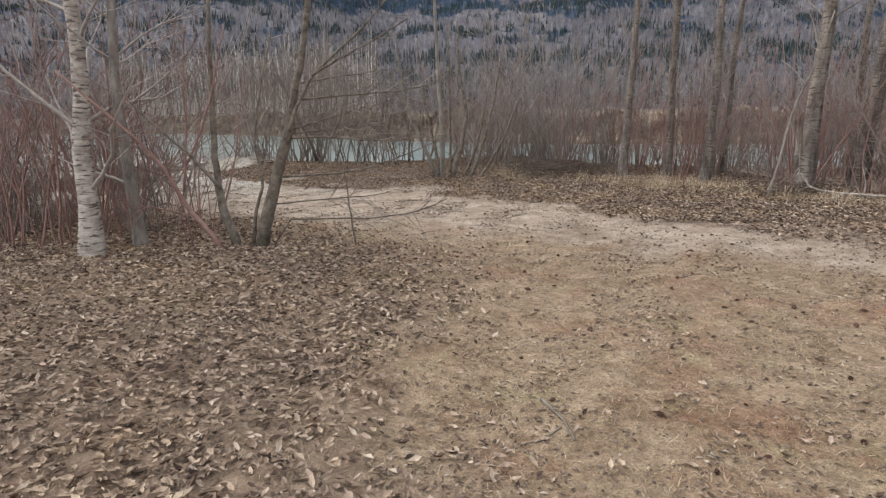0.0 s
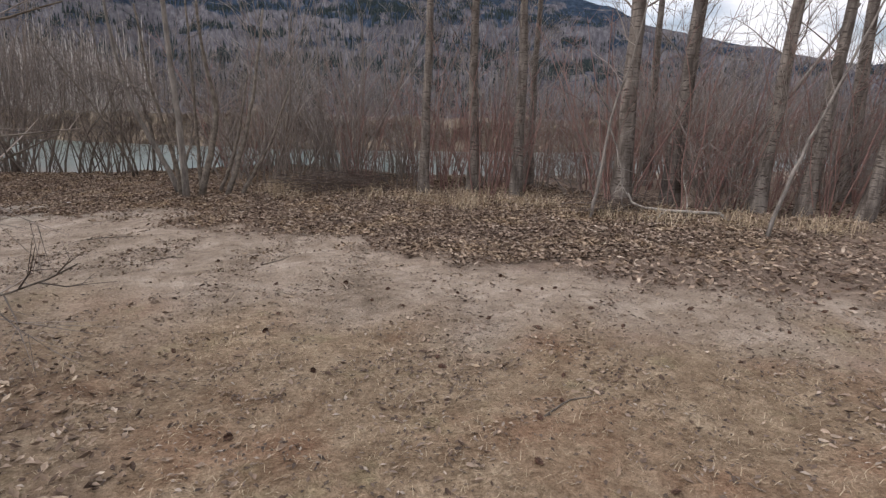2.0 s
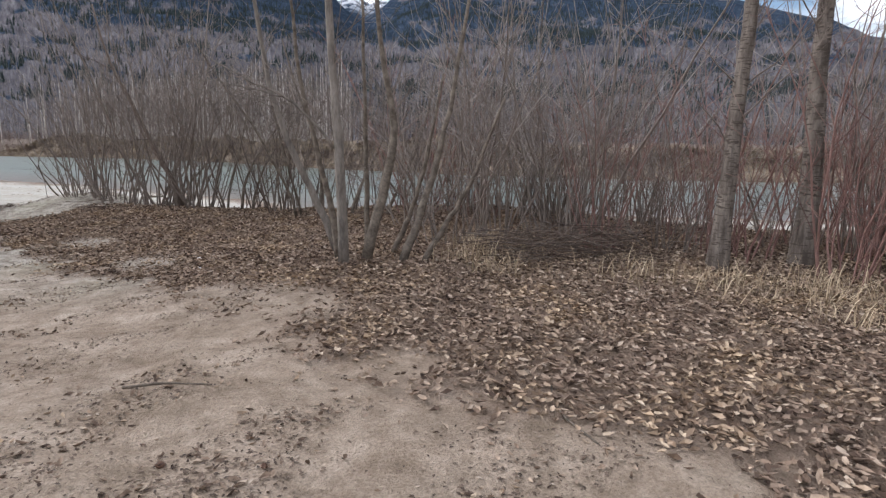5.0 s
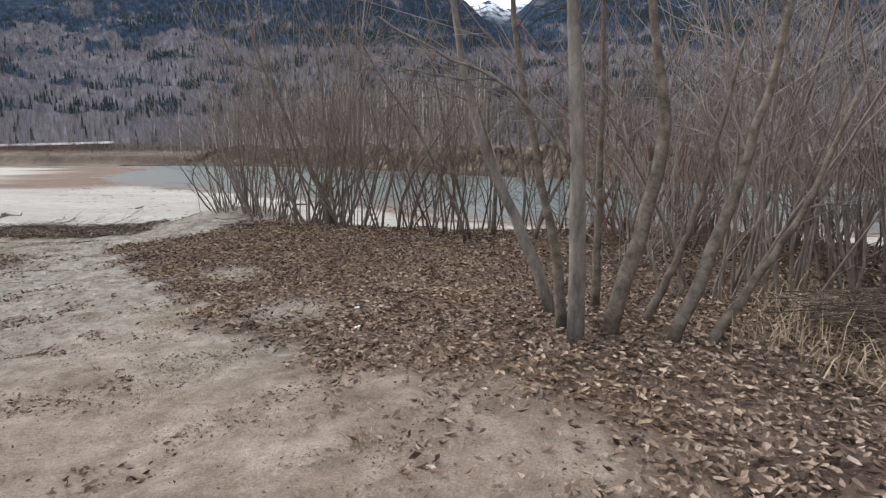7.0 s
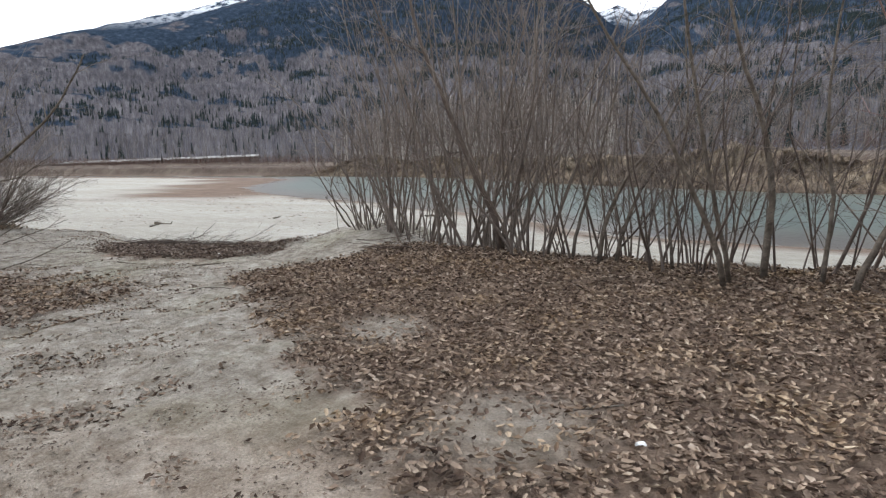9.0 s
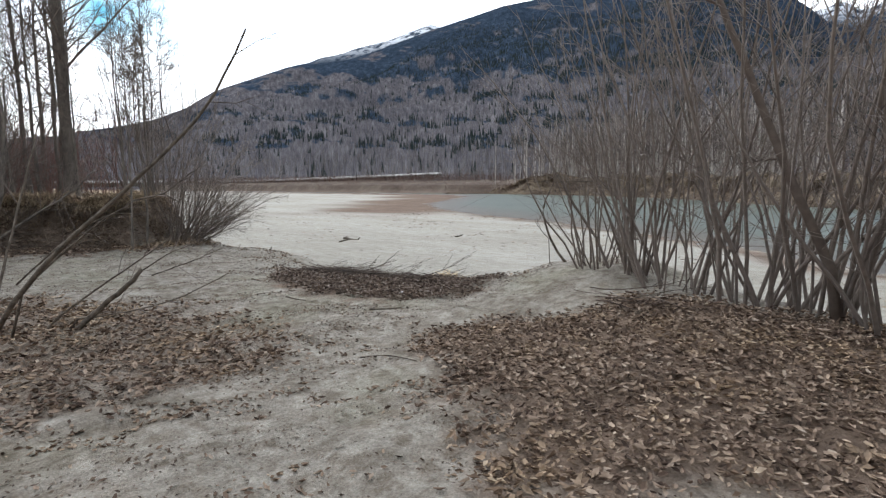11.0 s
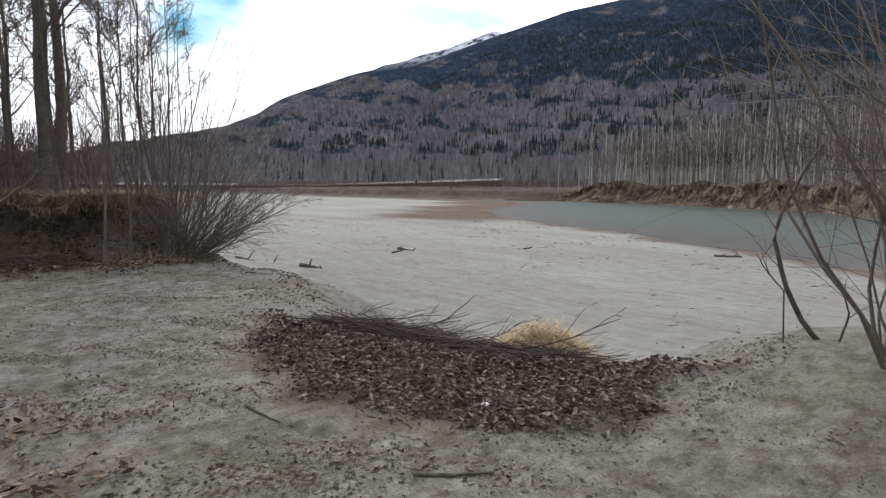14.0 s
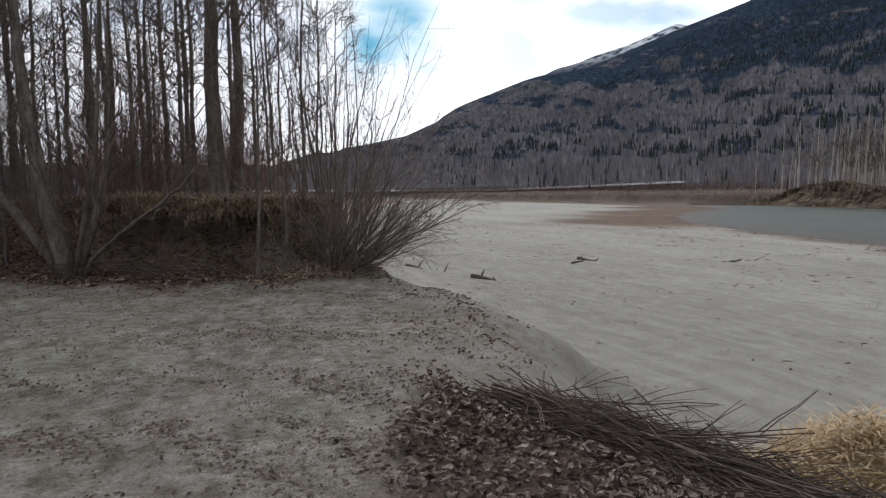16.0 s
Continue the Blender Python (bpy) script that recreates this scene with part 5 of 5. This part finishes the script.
brush("brush_pile", (-10.75, 21.95), 17, 3.7, 0.72, 0.17, 295, "long heap of cut bare branches on a sandy edge", 0.27, 2600, 0.35, (0.3, 0.75))
brush("brush_pile", (2.9, 15.4), 10, 2.6, 0.9, 0.42, 130, "dark tangled heap of dead branches under a thicket", 0.8, 240)
brush("brush_pile", (7.2, 11.9), 15, 2.4, 0.7, 0.3, 40, "low tangle of dead branches by a thicket", 0.6, 200)
brush("brush_pile", (-6.0, 21.2), 15, 1.3, 0.4, 0.1, 16, "few dry sticks lying on a sandy mound", 0.3)

# loose sticks
for k, (pts, r, mat) in enumerate([
    ([(-8.97, 19.99), (-8.83, 20.12), (-8.69, 20.28)], 0.012, M_drift), ([(-10.38, 19.78), (-10.2, 19.80), (-10.0, 19.82)], 0.010, M_drift), ([(-10.72, 20.06), (-10.64, 20.08), (-10.57, 20.08)], 0.008, M_drift), ([(-8.55, 18.1), (-8.46, 18.1), (-8.36, 18.02)], 0.016, M_deadwood),
    ([(-2.46, 16.67), (-2.3, 16.75), (-2.12, 16.84)], 0.010, M_deadwood), ([(0.65, 3.70), (0.72, 3.5), (0.74, 3.28)], 0.011, M_drift), ([(0.70, 3.4), (0.6, 3.3), (0.45, 3.27)], 0.006, M_drift),
    ([(-0.72, 11.6), (-0.5, 11.66), (-0.2, 11.6)], 0.008, M_drift), ([(1.8, 11.6), (1.75, 11.2), (1.85, 10.8)], 0.009, M_drift), ([(0.1, 10.2), (0.3, 10.3), (0.45, 10.25)], 0.006, M_drift),
    ([(1.2, 9.6), (1.4, 9.75), (1.5, 9.9)], 0.006, M_drift), ([(-9.3, 21.35), (-9.07, 21.6), (-9.0, 21.8)], 0.012, M_deadwood), ([(-9.91, 20.26), (-9.96, 20.56), (-9.99, 20.92)], 0.016, M_drift), ([(-9.54, 20.35), (-9.43, 20.33), (-9.34, 20.3)], 0.007, M_drift),
    ([(-14.0, 24.6), (-13.2, 24.4), (-12.5, 24.6)], 0.012, M_drift), ([(-13.0, 23.6), (-12.2, 23.6), (-11.5, 23.9)], 0.014, M_drift), ([(-12.4, 20.9), (-12.1, 20.8), (-11.8, 20.9)], 0.012, M_drift),
    ([(-7.6, 18.6), (-7.4, 18.75), (-7.1, 18.8)], 0.008, M_drift), ([(2.4, 6.1), (2.6, 6.2), (2.75, 6.2)], 0.006, M_drift)]):
    pts = np.array([(x, y, float(land(x, y)) + r * 0.8) for x, y in pts])
    b = Build()
    q = smooth_path(pts - pts[0], 8)
    q[1:-1] += pile_rng.normal(0, r * 0.4, q[1:-1].shape) * (1, 1, 0.2)
    b.tube(q, np.linspace(r, r * 0.5, 9), 6, True)
    ob = new("stick", b.mesh("stick", mat))
    ob.location = pts[0]
    tagged(ob, "dry fallen stick lying on the ground", "stick", "loose sticks")


def driftwood(place, turn, length, r, seed, label):
    """A weathered log with broken branch stubs."""
    g = np.random.RandomState(seed)
    z = float(land(place[0], place[1]))
    root = thing("driftwood_log", (place[0], place[1], z), label, "log", turn=turn)
    b = Build()
    q = limb(b, g, (-length / 2, 0, r * 0.8), (1, 0, 0), length, r, r * 0.55, 8, 6, 0.06)
    part("trunk", b.mesh("trunk", M_drift), root)
    for u in (0.3, 0.75, 0.95):
        p, d = along(q, u)
        s = Build()
        limb(s, g, p, (g.normal(0, 0.5), g.normal(0, 0.6), 1), length * g.uniform(0.15, 0.3), r * 0.5, r * 0.15, 5, 3, 0.12)
        part("branch_stub", s.mesh("branch_stub", M_drift), root)
    return root


DL = "weathered grey driftwood log lying on the sand bar"
driftwood((-24.4, 29.0), 35, 1.15, 0.09, 1, DL)
driftwood((-28.8, 37.0), 40, 0.9, 0.09, 2, DL)
driftwood((-27.8, 35.6), 20, 0.6, 0.05, 5, DL)
driftwood((-18.6, 52.0), 30, 1.4, 0.08, 3, DL)
driftwood((-27.0, 28.0), 20, 1.8, 0.07, 4, DL)
driftwood((-26.5, 44.0), 60, 0.5, 0.05, 6, DL)
for k, (x, y) in enumerate([(-66, 167.5), (-64, 168), (-70, 168), (-78, 166.5), (-58, 160), (-85, 168), (-50, 153), (-92, 170), (-100, 170), (-44, 146)]):
    lg = driftwood((x, y + 1.0), 25 * k, 4 + (k % 3), 0.28, 40 + k, "pale driftwood log stranded under the far bank")
    for c in lg.children:
        c.data.materials[0] = M_deadwood

# ---- litter ----
LEAF_V = np.array([(0, -0.55, 0.10), (0.30, -0.12, 0.27), (0.2, 0.30, 0.14), (0.03, 0.60, 0.30), (-0.24, 0.14, 0.30), (0.0, 0.02, 0.0)])
LEAF_F = np.array([(0, 1, 5), (1, 2, 5), (2, 3, 5), (3, 4, 5), (4, 0, 5)])
CURL_V = np.array([(-0.5, -0.10, 0.18), (-0.45, 0.12, 0.30), (-0.05, -0.22, 0.12), (0.0, 0.0, 0.0), (0.05, 0.2, 0.22), (0.5, -0.02, 0.14)])
CURL_F = np.array([(0, 2, 3), (0, 3, 1), (1, 3, 4), (2, 5, 3), (3, 5, 4)])
lr = np.random.RandomState(31)


def leaf_field(n, x0, x1, y0, y1, size, mask, lift=0.0):
    x, y = lr.uniform(x0, x1, n), lr.uniform(y0, y1, n)
    keep = lr.rand(n) < mask(x, y)
    x, y = x[keep], y[keep]
    n = len(x)
    z = land(x, y) + 0.003 + lift * lr.rand(n)
    turns = turn_z(lr.uniform(0, 6.28, n)) @ turn_x(lr.normal(0, 0.38, n)) @ turn_z(lr.uniform(0, 6.28, n))
    return np.stack([x, y, z], -1), turns, size * lr.uniform(0.5, 1.3, n)


def crumbs(x, y):
    """Broken leaf bits over the open ground, in drifts."""
    return np.clip(0.35 + 0.45 * wobble(x, y, 0.8, 4) + 0.25 * wobble(x, y, 2.5, 0), 0.03, 1) * smooth01(1 - line_side(x, y, LIP) / 0.8)


fields = [leaf_field(92000, -8, 0.8, 0.8, 10, 0.050, lambda x, y: litter(x, y) * smooth01((x + 8) / 3) * smooth01((y - 0.8) / 1.0), 0.03), leaf_field(185000, -8.5, 8, 9, 22.5, 0.054, litter, 0.045), leaf_field(15000, 4, 14, 5, 12, 0.068, litter, 0.03),
          leaf_field(22000, -13.5, -6.5, 14.5, 19, 0.062, litter, 0.025), leaf_field(9000, -26, -16, 14, 24, 0.08, litter, 0.03), leaf_field(42000, -23, -16.8, 16, 23.2, 0.07, lambda x, y: np.exp(-((inside(x, y, TERRACE) - 0.1) / 0.75) ** 2), 0.06),
          leaf_field(24000, -3, 9, 1, 12, 0.042, crumbs), leaf_field(26000, -9, -2, 12.3, 19, 0.042, lambda x, y: np.clip(1.3 * wobble(x, y, 0.9, 4) + 0.5 * wobble(x, y, 0.3, 2) - 0.35, 0, 1) * (x + 0.75 * (y - 12.3) < -1.2)), leaf_field(7000, -13, 1, 9.5, 22, 0.040, lambda x, y: np.clip(crumbs(x, y) * 2.2 - 0.75, 0, 1)), leaf_field(12000, -19, -11.5, 20.3, 24.5, 0.045, lambda x, y: np.exp(-((line_side(x, y, LIP) - 0.35 + 0.3 * wobble(x, y, 0.8, 3)) / 0.45) ** 2) * np.clip(0.35 + 0.9 * wobble(x, y, 0.6, 1), 0, 1)), leaf_field(1200, -24, -4, 23, 40, 0.06, lambda x, y: np.clip(0.1 + 0.6 * wobble(x, y, 3, 1), 0, 1) * (line_side(x, y, LIP) > 0.8))]
places, turns, sizes = [np.concatenate(c) for c in zip(*fields)]
half = lr.rand(len(places)) < 0.5
root = tagged(new("leaf_litter"), "dry brown fallen leaves and crumbled bits over the ground", "leaves", kind="stuff")
part("flat_leaves", scatter("flat_leaves", LEAF_V, LEAF_F, places[half], turns[half], sizes[half], M_leaf), root)
part("curled_leaves", scatter("curled_leaves", CURL_V, CURL_F, places[~half], turns[~half], sizes[~half] * 1.1, M_leaf), root)
M_rotleaf = island_mat("rotting_leaf", [(0.0, (0.060, 0.043, 0.034)), (0.3, (0.145, 0.106, 0.083)), (0.6, (0.255, 0.196, 0.157)), (0.9, (0.37, 0.305, 0.255)), (1.0, (0.50, 0.44, 0.38))])
pl, tn, sz = leaf_field(22000, -12.7, -7.6, 19.8, 22.8, 0.054, lambda x, y: smooth01((inside(x, y, LITTER_PILE) + 0.15 + 0.12 * wobble(x, y, 0.5, 2)) / 0.3), 0.07)
part("rotting_leaves", scatter("rotting_leaves", LEAF_V * (0.8, 1, 1), LEAF_F, pl, tn, sz, M_rotleaf), root)
bits = [leaf_field(70000, -2, 8, 1, 11, 0.026, crumbs), leaf_field(80000, -13, 2, 9.5, 22, 0.024, crumbs), leaf_field(60000, -13, 1, 9.5, 22, 0.032, lambda x, y: np.clip(crumbs(x, y) * 2.2 - 0.75, 0, 1)),
        leaf_field(80000, -22, -8, 15, 23.5, 0.036, crumbs), leaf_field(30000, -1.5, 8, 1, 9, 0.034, lambda x, y: np.clip(0.3 + 0.5 * wobble(x, y, 0.5, 3), 0, 1))]
M_bits = island_mat("crumbled_leaf", [(0, (0.05, 0.036, 0.028)), (0.5, (0.13, 0.092, 0.068)), (0.85, (0.22, 0.165, 0.125)), (1, (0.40, 0.33, 0.26))])
part("crumbs", scatter("crumbs", np.array([(-0.5, -0.1, 0.03), (0.1, -0.24, 0.12), (0.55, 0.06, 0.02), (-0.06, 0.22, 0.14)]), np.array([(0, 1, 3), (1, 2, 3)]),
     *[np.concatenate(c) for c in zip(*bits)], M_bits), root)
BLADE_V = np.array([(-0.035, 0, 0), (0.035, 0, 0), (-0.025, 0.18, 0.6), (0.025, 0.18, 0.6), (0, 0.55, 1.0)])
BLADE_F = np.array([(0, 1, 3), (0, 3, 2), (2, 3, 4)])


def blades(n, x0, x1, y0, y1, size, mask, tilt=(-1.45, -0.4)):
    x, y = lr.uniform(x0, x1, n), lr.uniform(y0, y1, n)
    keep = lr.rand(n) < mask(x, y)
    x, y = x[keep], y[keep]
    n = len(x)
    return np.stack([x, y, land(x, y) + 0.002], -1), turn_z(lr.uniform(0, 6.28, n)) @ turn_x(lr.uniform(*tilt, n)), size * lr.uniform(0.5, 1.5, n)


lawn = [blades(115000, -2.5, 8, 1.5, 10, 0.034, lambda x, y: (0.25 + 0.75 * turf(x, y)) * (1 - 0.7 * litter(x, y)) * np.clip(0.75 + 0.4 * wobble(x, y, 0.7, 5), 0, 1))]
tagged(new("dry_turf", scatter("dry_turf", BLADE_V, BLADE_F, *[np.concatenate(c) for c in zip(*lawn)], M_straw)), "short dry straw-coloured grass", "grass", kind="stuff")


def tuft_mask(spots):
    def f(x, y):
        d = 0 * x
        for sx, sy, sr in spots:
            d = np.maximum(d, np.exp(-(((x - sx) ** 2 + (y - sy) ** 2) / sr**2)))
        return d
    return f


TUFTS = [(1.7, 15.0, 0.35), (1.9, 14.6, 0.25), (4.2, 13.9, 0.4), (5.0, 13.6, 0.5), (6.0, 12.6, 0.4), (3.4, 14.4, 0.3), (6.5, 11.2, 0.35), (7.0, 10.8, 0.4), (5.6, 12.9, 0.4), (8.0, 10.2, 0.4), (2.0, 15.9, 0.4), (4.6, 12.7, 0.3), (8.8, 9.6, 0.4)]
THIN_V = BLADE_V * (0.45, 1, 1)
tall = [blades(30000, 1, 10, 9, 17, 0.24, tuft_mask(TUFTS), (-0.9, 0.25)), blades(16000, 2, 12, 7, 16, 0.10, lambda x, y: 0.8 * smooth01((y - np.interp(x, [2, 5, 8, 12], [13.6, 11.6, 9.2, 7.0])) / 0.8) * smooth01((np.interp(x, [2, 5, 8, 12], [16.5, 14.6, 12, 10]) - y) / 1.0), (-1.2, 0.1)),
        blades(75000, -24, -17.2, 15.5, 23.5, 0.23, lambda x, y: np.exp(-((inside(x, y, TERRACE) - 0.55) / 0.45) ** 2), (-1.9, -0.2)), blades(2500, -19.6, -17.6, 21.2, 22.8, 0.22, lambda x, y: 0.5 + 0 * x, (-1.3, 0.0)),
        blades(1500, -1.8, -0.9, 4.1, 5.0, 0.05, tuft_mask([(-1.36, 4.54, 0.18)]), (-1.2, 0.0))]
tagged(new("tall_dry_grass", scatter("tall_dry_grass", THIN_V, BLADE_F, *[np.concatenate(c) for c in zip(*tall)], M_straw)), "tufts of long dry grass along a thicket and bank", "grass", kind="stuff")
# the heap of straw behind the brush
hr = np.random.RandomState(12)
n = 6500
ang, rad = hr.uniform(0, 6.28, n), hr.rand(n) ** 0.6
u, v = rad * np.cos(ang), rad * np.sin(ang)
sx, sy = -11.2 + 1.05 * u * 0.72 - 0.6 * v * 0.69, 24.1 + 1.05 * u * 0.69 + 0.6 * v * 0.72
sp = np.stack([sx, sy, land(sx, sy) + 1.0 * (1 - rad**2) * hr.rand(n) ** 0.4], -1)
M_gold = island_mat("golden_straw", [(0, (0.42, 0.29, 0.15)), (0.5, (0.62, 0.46, 0.26)), (1, (0.76, 0.62, 0.40))])
tagged(new("straw_heap", scatter("straw_heap", BLADE_V, BLADE_F, sp, turn_z(hr.uniform(0, 6.28, n)) @ turn_x(hr.uniform(-1.5, -0.6, n)), hr.uniform(0.12, 0.26, n), M_gold)), "heap of golden dry straw beside cut branches", "straw", kind="stuff")

# pine cones and scraps on the turf
cb = Build()
for k in range(7):
    t = k / 6
    r = 0.021 * math.sin(0.35 + 2.5 * t) + 0.003
    for j in range(8):
        a = j * 0.785 + k * 0.39
        c, s = math.cos(a), math.sin(a)
        x = -0.03 + 0.06 * t
        cb.add([(x - 0.004, 0.3 * r * c, 0.3 * r * s), (x + 0.006, 0.7 * r * math.cos(a + 0.4), 0.7 * r * math.sin(a + 0.4)), (x + 0.013, 1.15 * r * c, 1.15 * r * s), (x + 0.006, 0.7 * r * math.cos(a - 0.4), 0.7 * r * math.sin(a - 0.4))],
               [(0, 1, 2, 3)])
cone_me = cb.mesh("pine_cone", M_cone, False)
cr = np.random.RandomState(44)
CONES = [(-0.12, 10.72), (0.8, 9.94), (0.35, 10.66), (2.74, 7.55), (2.14, 6.98), (1.3, 8.9), (2.0, 8.2), (2.2, 8.0), (1.31, 3.03), (1.77, 3.67), (0.5, 9.9), (1.85, 10.2)]
CONES += [(cr.uniform(0.6, 6.5), cr.uniform(2.5, 9.0)) for _ in range(75)]
for x, y in CONES:
    ob = new("pine_cone", cone_me)
    ob.matrix_basis = Matrix.Translation((x, y, float(land(x, y)) + 0.010)) @ Matrix.Rotation(cr.uniform(0, 6.28), 4, "Z") @ Matrix.Rotation(cr.normal(0, 0.3), 4, "Y") @ Matrix.Scale(cr.uniform(0.45, 0.85), 4)
    tagged(ob, "small dark pine cone lying in dry grass", "pine cone", "scattered pine cones")
for x, y, sz in [(-1.76, 15.58, 0.075), (-9.28, 20.88, 0.055), (-1.98, 16.21, 0.06)]:
    b = Build()
    g = np.array([(i / 3 - 0.5, j / 3 - 0.5) for j in range(4) for i in range(4)])
    zz = 0.12 * np.sin(g[:, 0] * 5 + 1) + 0.1 * np.cos(g[:, 1] * 6)
    b.add(np.stack([g[:, 0], g[:, 1] * 0.7, zz + 0.22], -1) * sz, [(j * 4 + i, j * 4 + i + 1, j * 4 + i + 5, j * 4 + i + 4) for j in range(3) for i in range(3)])
    ob = new("paper_scrap", b.mesh("paper_scrap", M_paper))
    ob.location = (x, y, float(land(x, y)) + 0.025)
    tagged(ob, "crumpled scrap of white paper among fallen leaves", "litter")

# ---- the undercut lip of sod along the terrace ----
def sod_lip(line, out, seed):
    """A ragged mat of turf and roots that overhangs a hollow in the bank."""
    g = np.random.RandomState(seed)
    line = smooth_path([(x, y, 0) for x, y in line], 26)[:, :2]
    base = line[0]
    z0 = float(land(*base))
    root = thing("sod_overhang", (base[0], base[1], z0), "ragged overhanging lip of turf and roots on a raised bank", "bank")
    b = Build()
    rows = []
    for i, (x, y) in enumerate(line):
        t = line[min(i + 1, 26)] - line[max(i - 1, 0)]
        nrm = np.array([t[1], -t[0]]) / np.linalg.norm(t)
        ins = np.array([x, y]) - nrm * 0.75
        zt = float(land(*ins)) + 0.05
        o = out * (0.55 + 0.45 * math.sin(i * 0.55 + seed)) + g.normal(0, 0.04)
        prof = [(-0.8, zt - 0.02), (-0.3, zt + 0.06), (0.05, zt + 0.02), (o * 0.7, zt - 0.05), (o, zt - 0.12), (o * 0.85, zt - 0.17), (0.0, zt - 0.14), (-0.5, zt - 0.2)]
        rows.append([(x + nrm[0] * d + g.normal(0, 0.015) - base[0], y + nrm[1] * d + g.normal(0, 0.015) - base[1], z + g.normal(0, 0.035) - z0) for d, z in prof])
    m = len(rows[0])
    b.add([p for r in rows for p in r], [(i * m + j, i * m + j + 1, (i + 1) * m + j + 1, (i + 1) * m + j) for i in range(26) for j in range(m - 1)])
    part("sod", b.mesh("sod", M_sod), root)
    for k in range(40):
        i = g.randint(1, 26)
        p = np.array(rows[i][5]) + (0, 0, 0.05)
        rb2 = Build()
        limb(rb2, g, p, (g.normal(0, 0.4), g.normal(0, 0.4), -1), g.uniform(0.2, 0.6), 0.007, 0.002, 4, 5, 0.25, -0.05)
        part("root", rb2.mesh("root", M_drift), root)
    n = 5200
    i, s = g.randint(0, 27, n), g.rand(n)
    cut = np.array(rows)[:, 1:5]
    p = cut[i, g.randint(0, 3, n)] * (1 - s)[:, None] + cut[np.minimum(i + g.randint(0, 2, n), 26), 1 + g.randint(0, 3, n)] * s[:, None]
    part("grass_fringe", scatter("grass_fringe", THIN_V, BLADE_F, p, turn_z(g.uniform(0, 6.28, n)) @ turn_x(g.uniform(-2.2, -0.3, n)), g.uniform(0.09, 0.26, n), M_straw), root)
    root.children[-1]["kind"] = "stuff"
    return root


M_sod = island_mat("sod", [(0, (0.075, 0.052, 0.038)), (1, (0.13, 0.092, 0.066))], 0.95, 0.1, 18.0)
sod_lip([(-19.9, 18.9), (-19.5, 19.3), (-19.15, 19.65), (-18.9, 20.0)], 0.12, 5)
sod_lip([(-18.75, 20.1), (-18.55, 20.4), (-18.45, 20.7), (-18.35, 21.0), (-18.4, 21.3)], 0.15, 3)
brush("brush_pile", (-18.6, 19.6), 62, 2.6, 0.7, 0.35, 70, "tangle of dead twigs against a raised bank", 0.7)
brush("brush_pile", (-19.6, 18.2), 50, 2.0, 0.7, 0.35, 50, "tangle of dead twigs under an old willow", 0.8)

# chips of wood and washed-up bits on the sand bar
CHIP_V = np.array([(-0.5, -0.08, 0), (0.5, -0.05, 0.02), (0.45, 0.07, 0.03), (-0.45, 0.09, 0), (0.0, 0.0, 0.12)])
CHIP_F = np.array([(0, 1, 4), (1, 2, 4), (2, 3, 4), (3, 0, 4)])
dr = np.random.RandomState(51)
x, y = dr.uniform(-60, 2, 9000), dr.uniform(23, 75, 9000)
sh, li = line_side(x, y, NEAR_SHORE), line_side(x, y, LIP)
ok = (li > 1.2) & (sh < -1) & (dr.rand(9000) < np.clip(0.12 + 0.5 * wobble(x, y, 7, 2), 0.02, 1))
x, y = x[ok], y[ok]
n = len(x)
tagged(new("washed_up_chips", scatter("washed_up_chips", CHIP_V, CHIP_F, np.stack([x, y, land(x, y) + 0.004], -1), turn_z(dr.uniform(0, 6.28, n)), dr.uniform(0.06, 0.28, n) * (0.5 + 0.03 * (y - 20)), M_leaf)),
       "small chips of wood and leaves washed up on sand", "debris", kind="stuff")
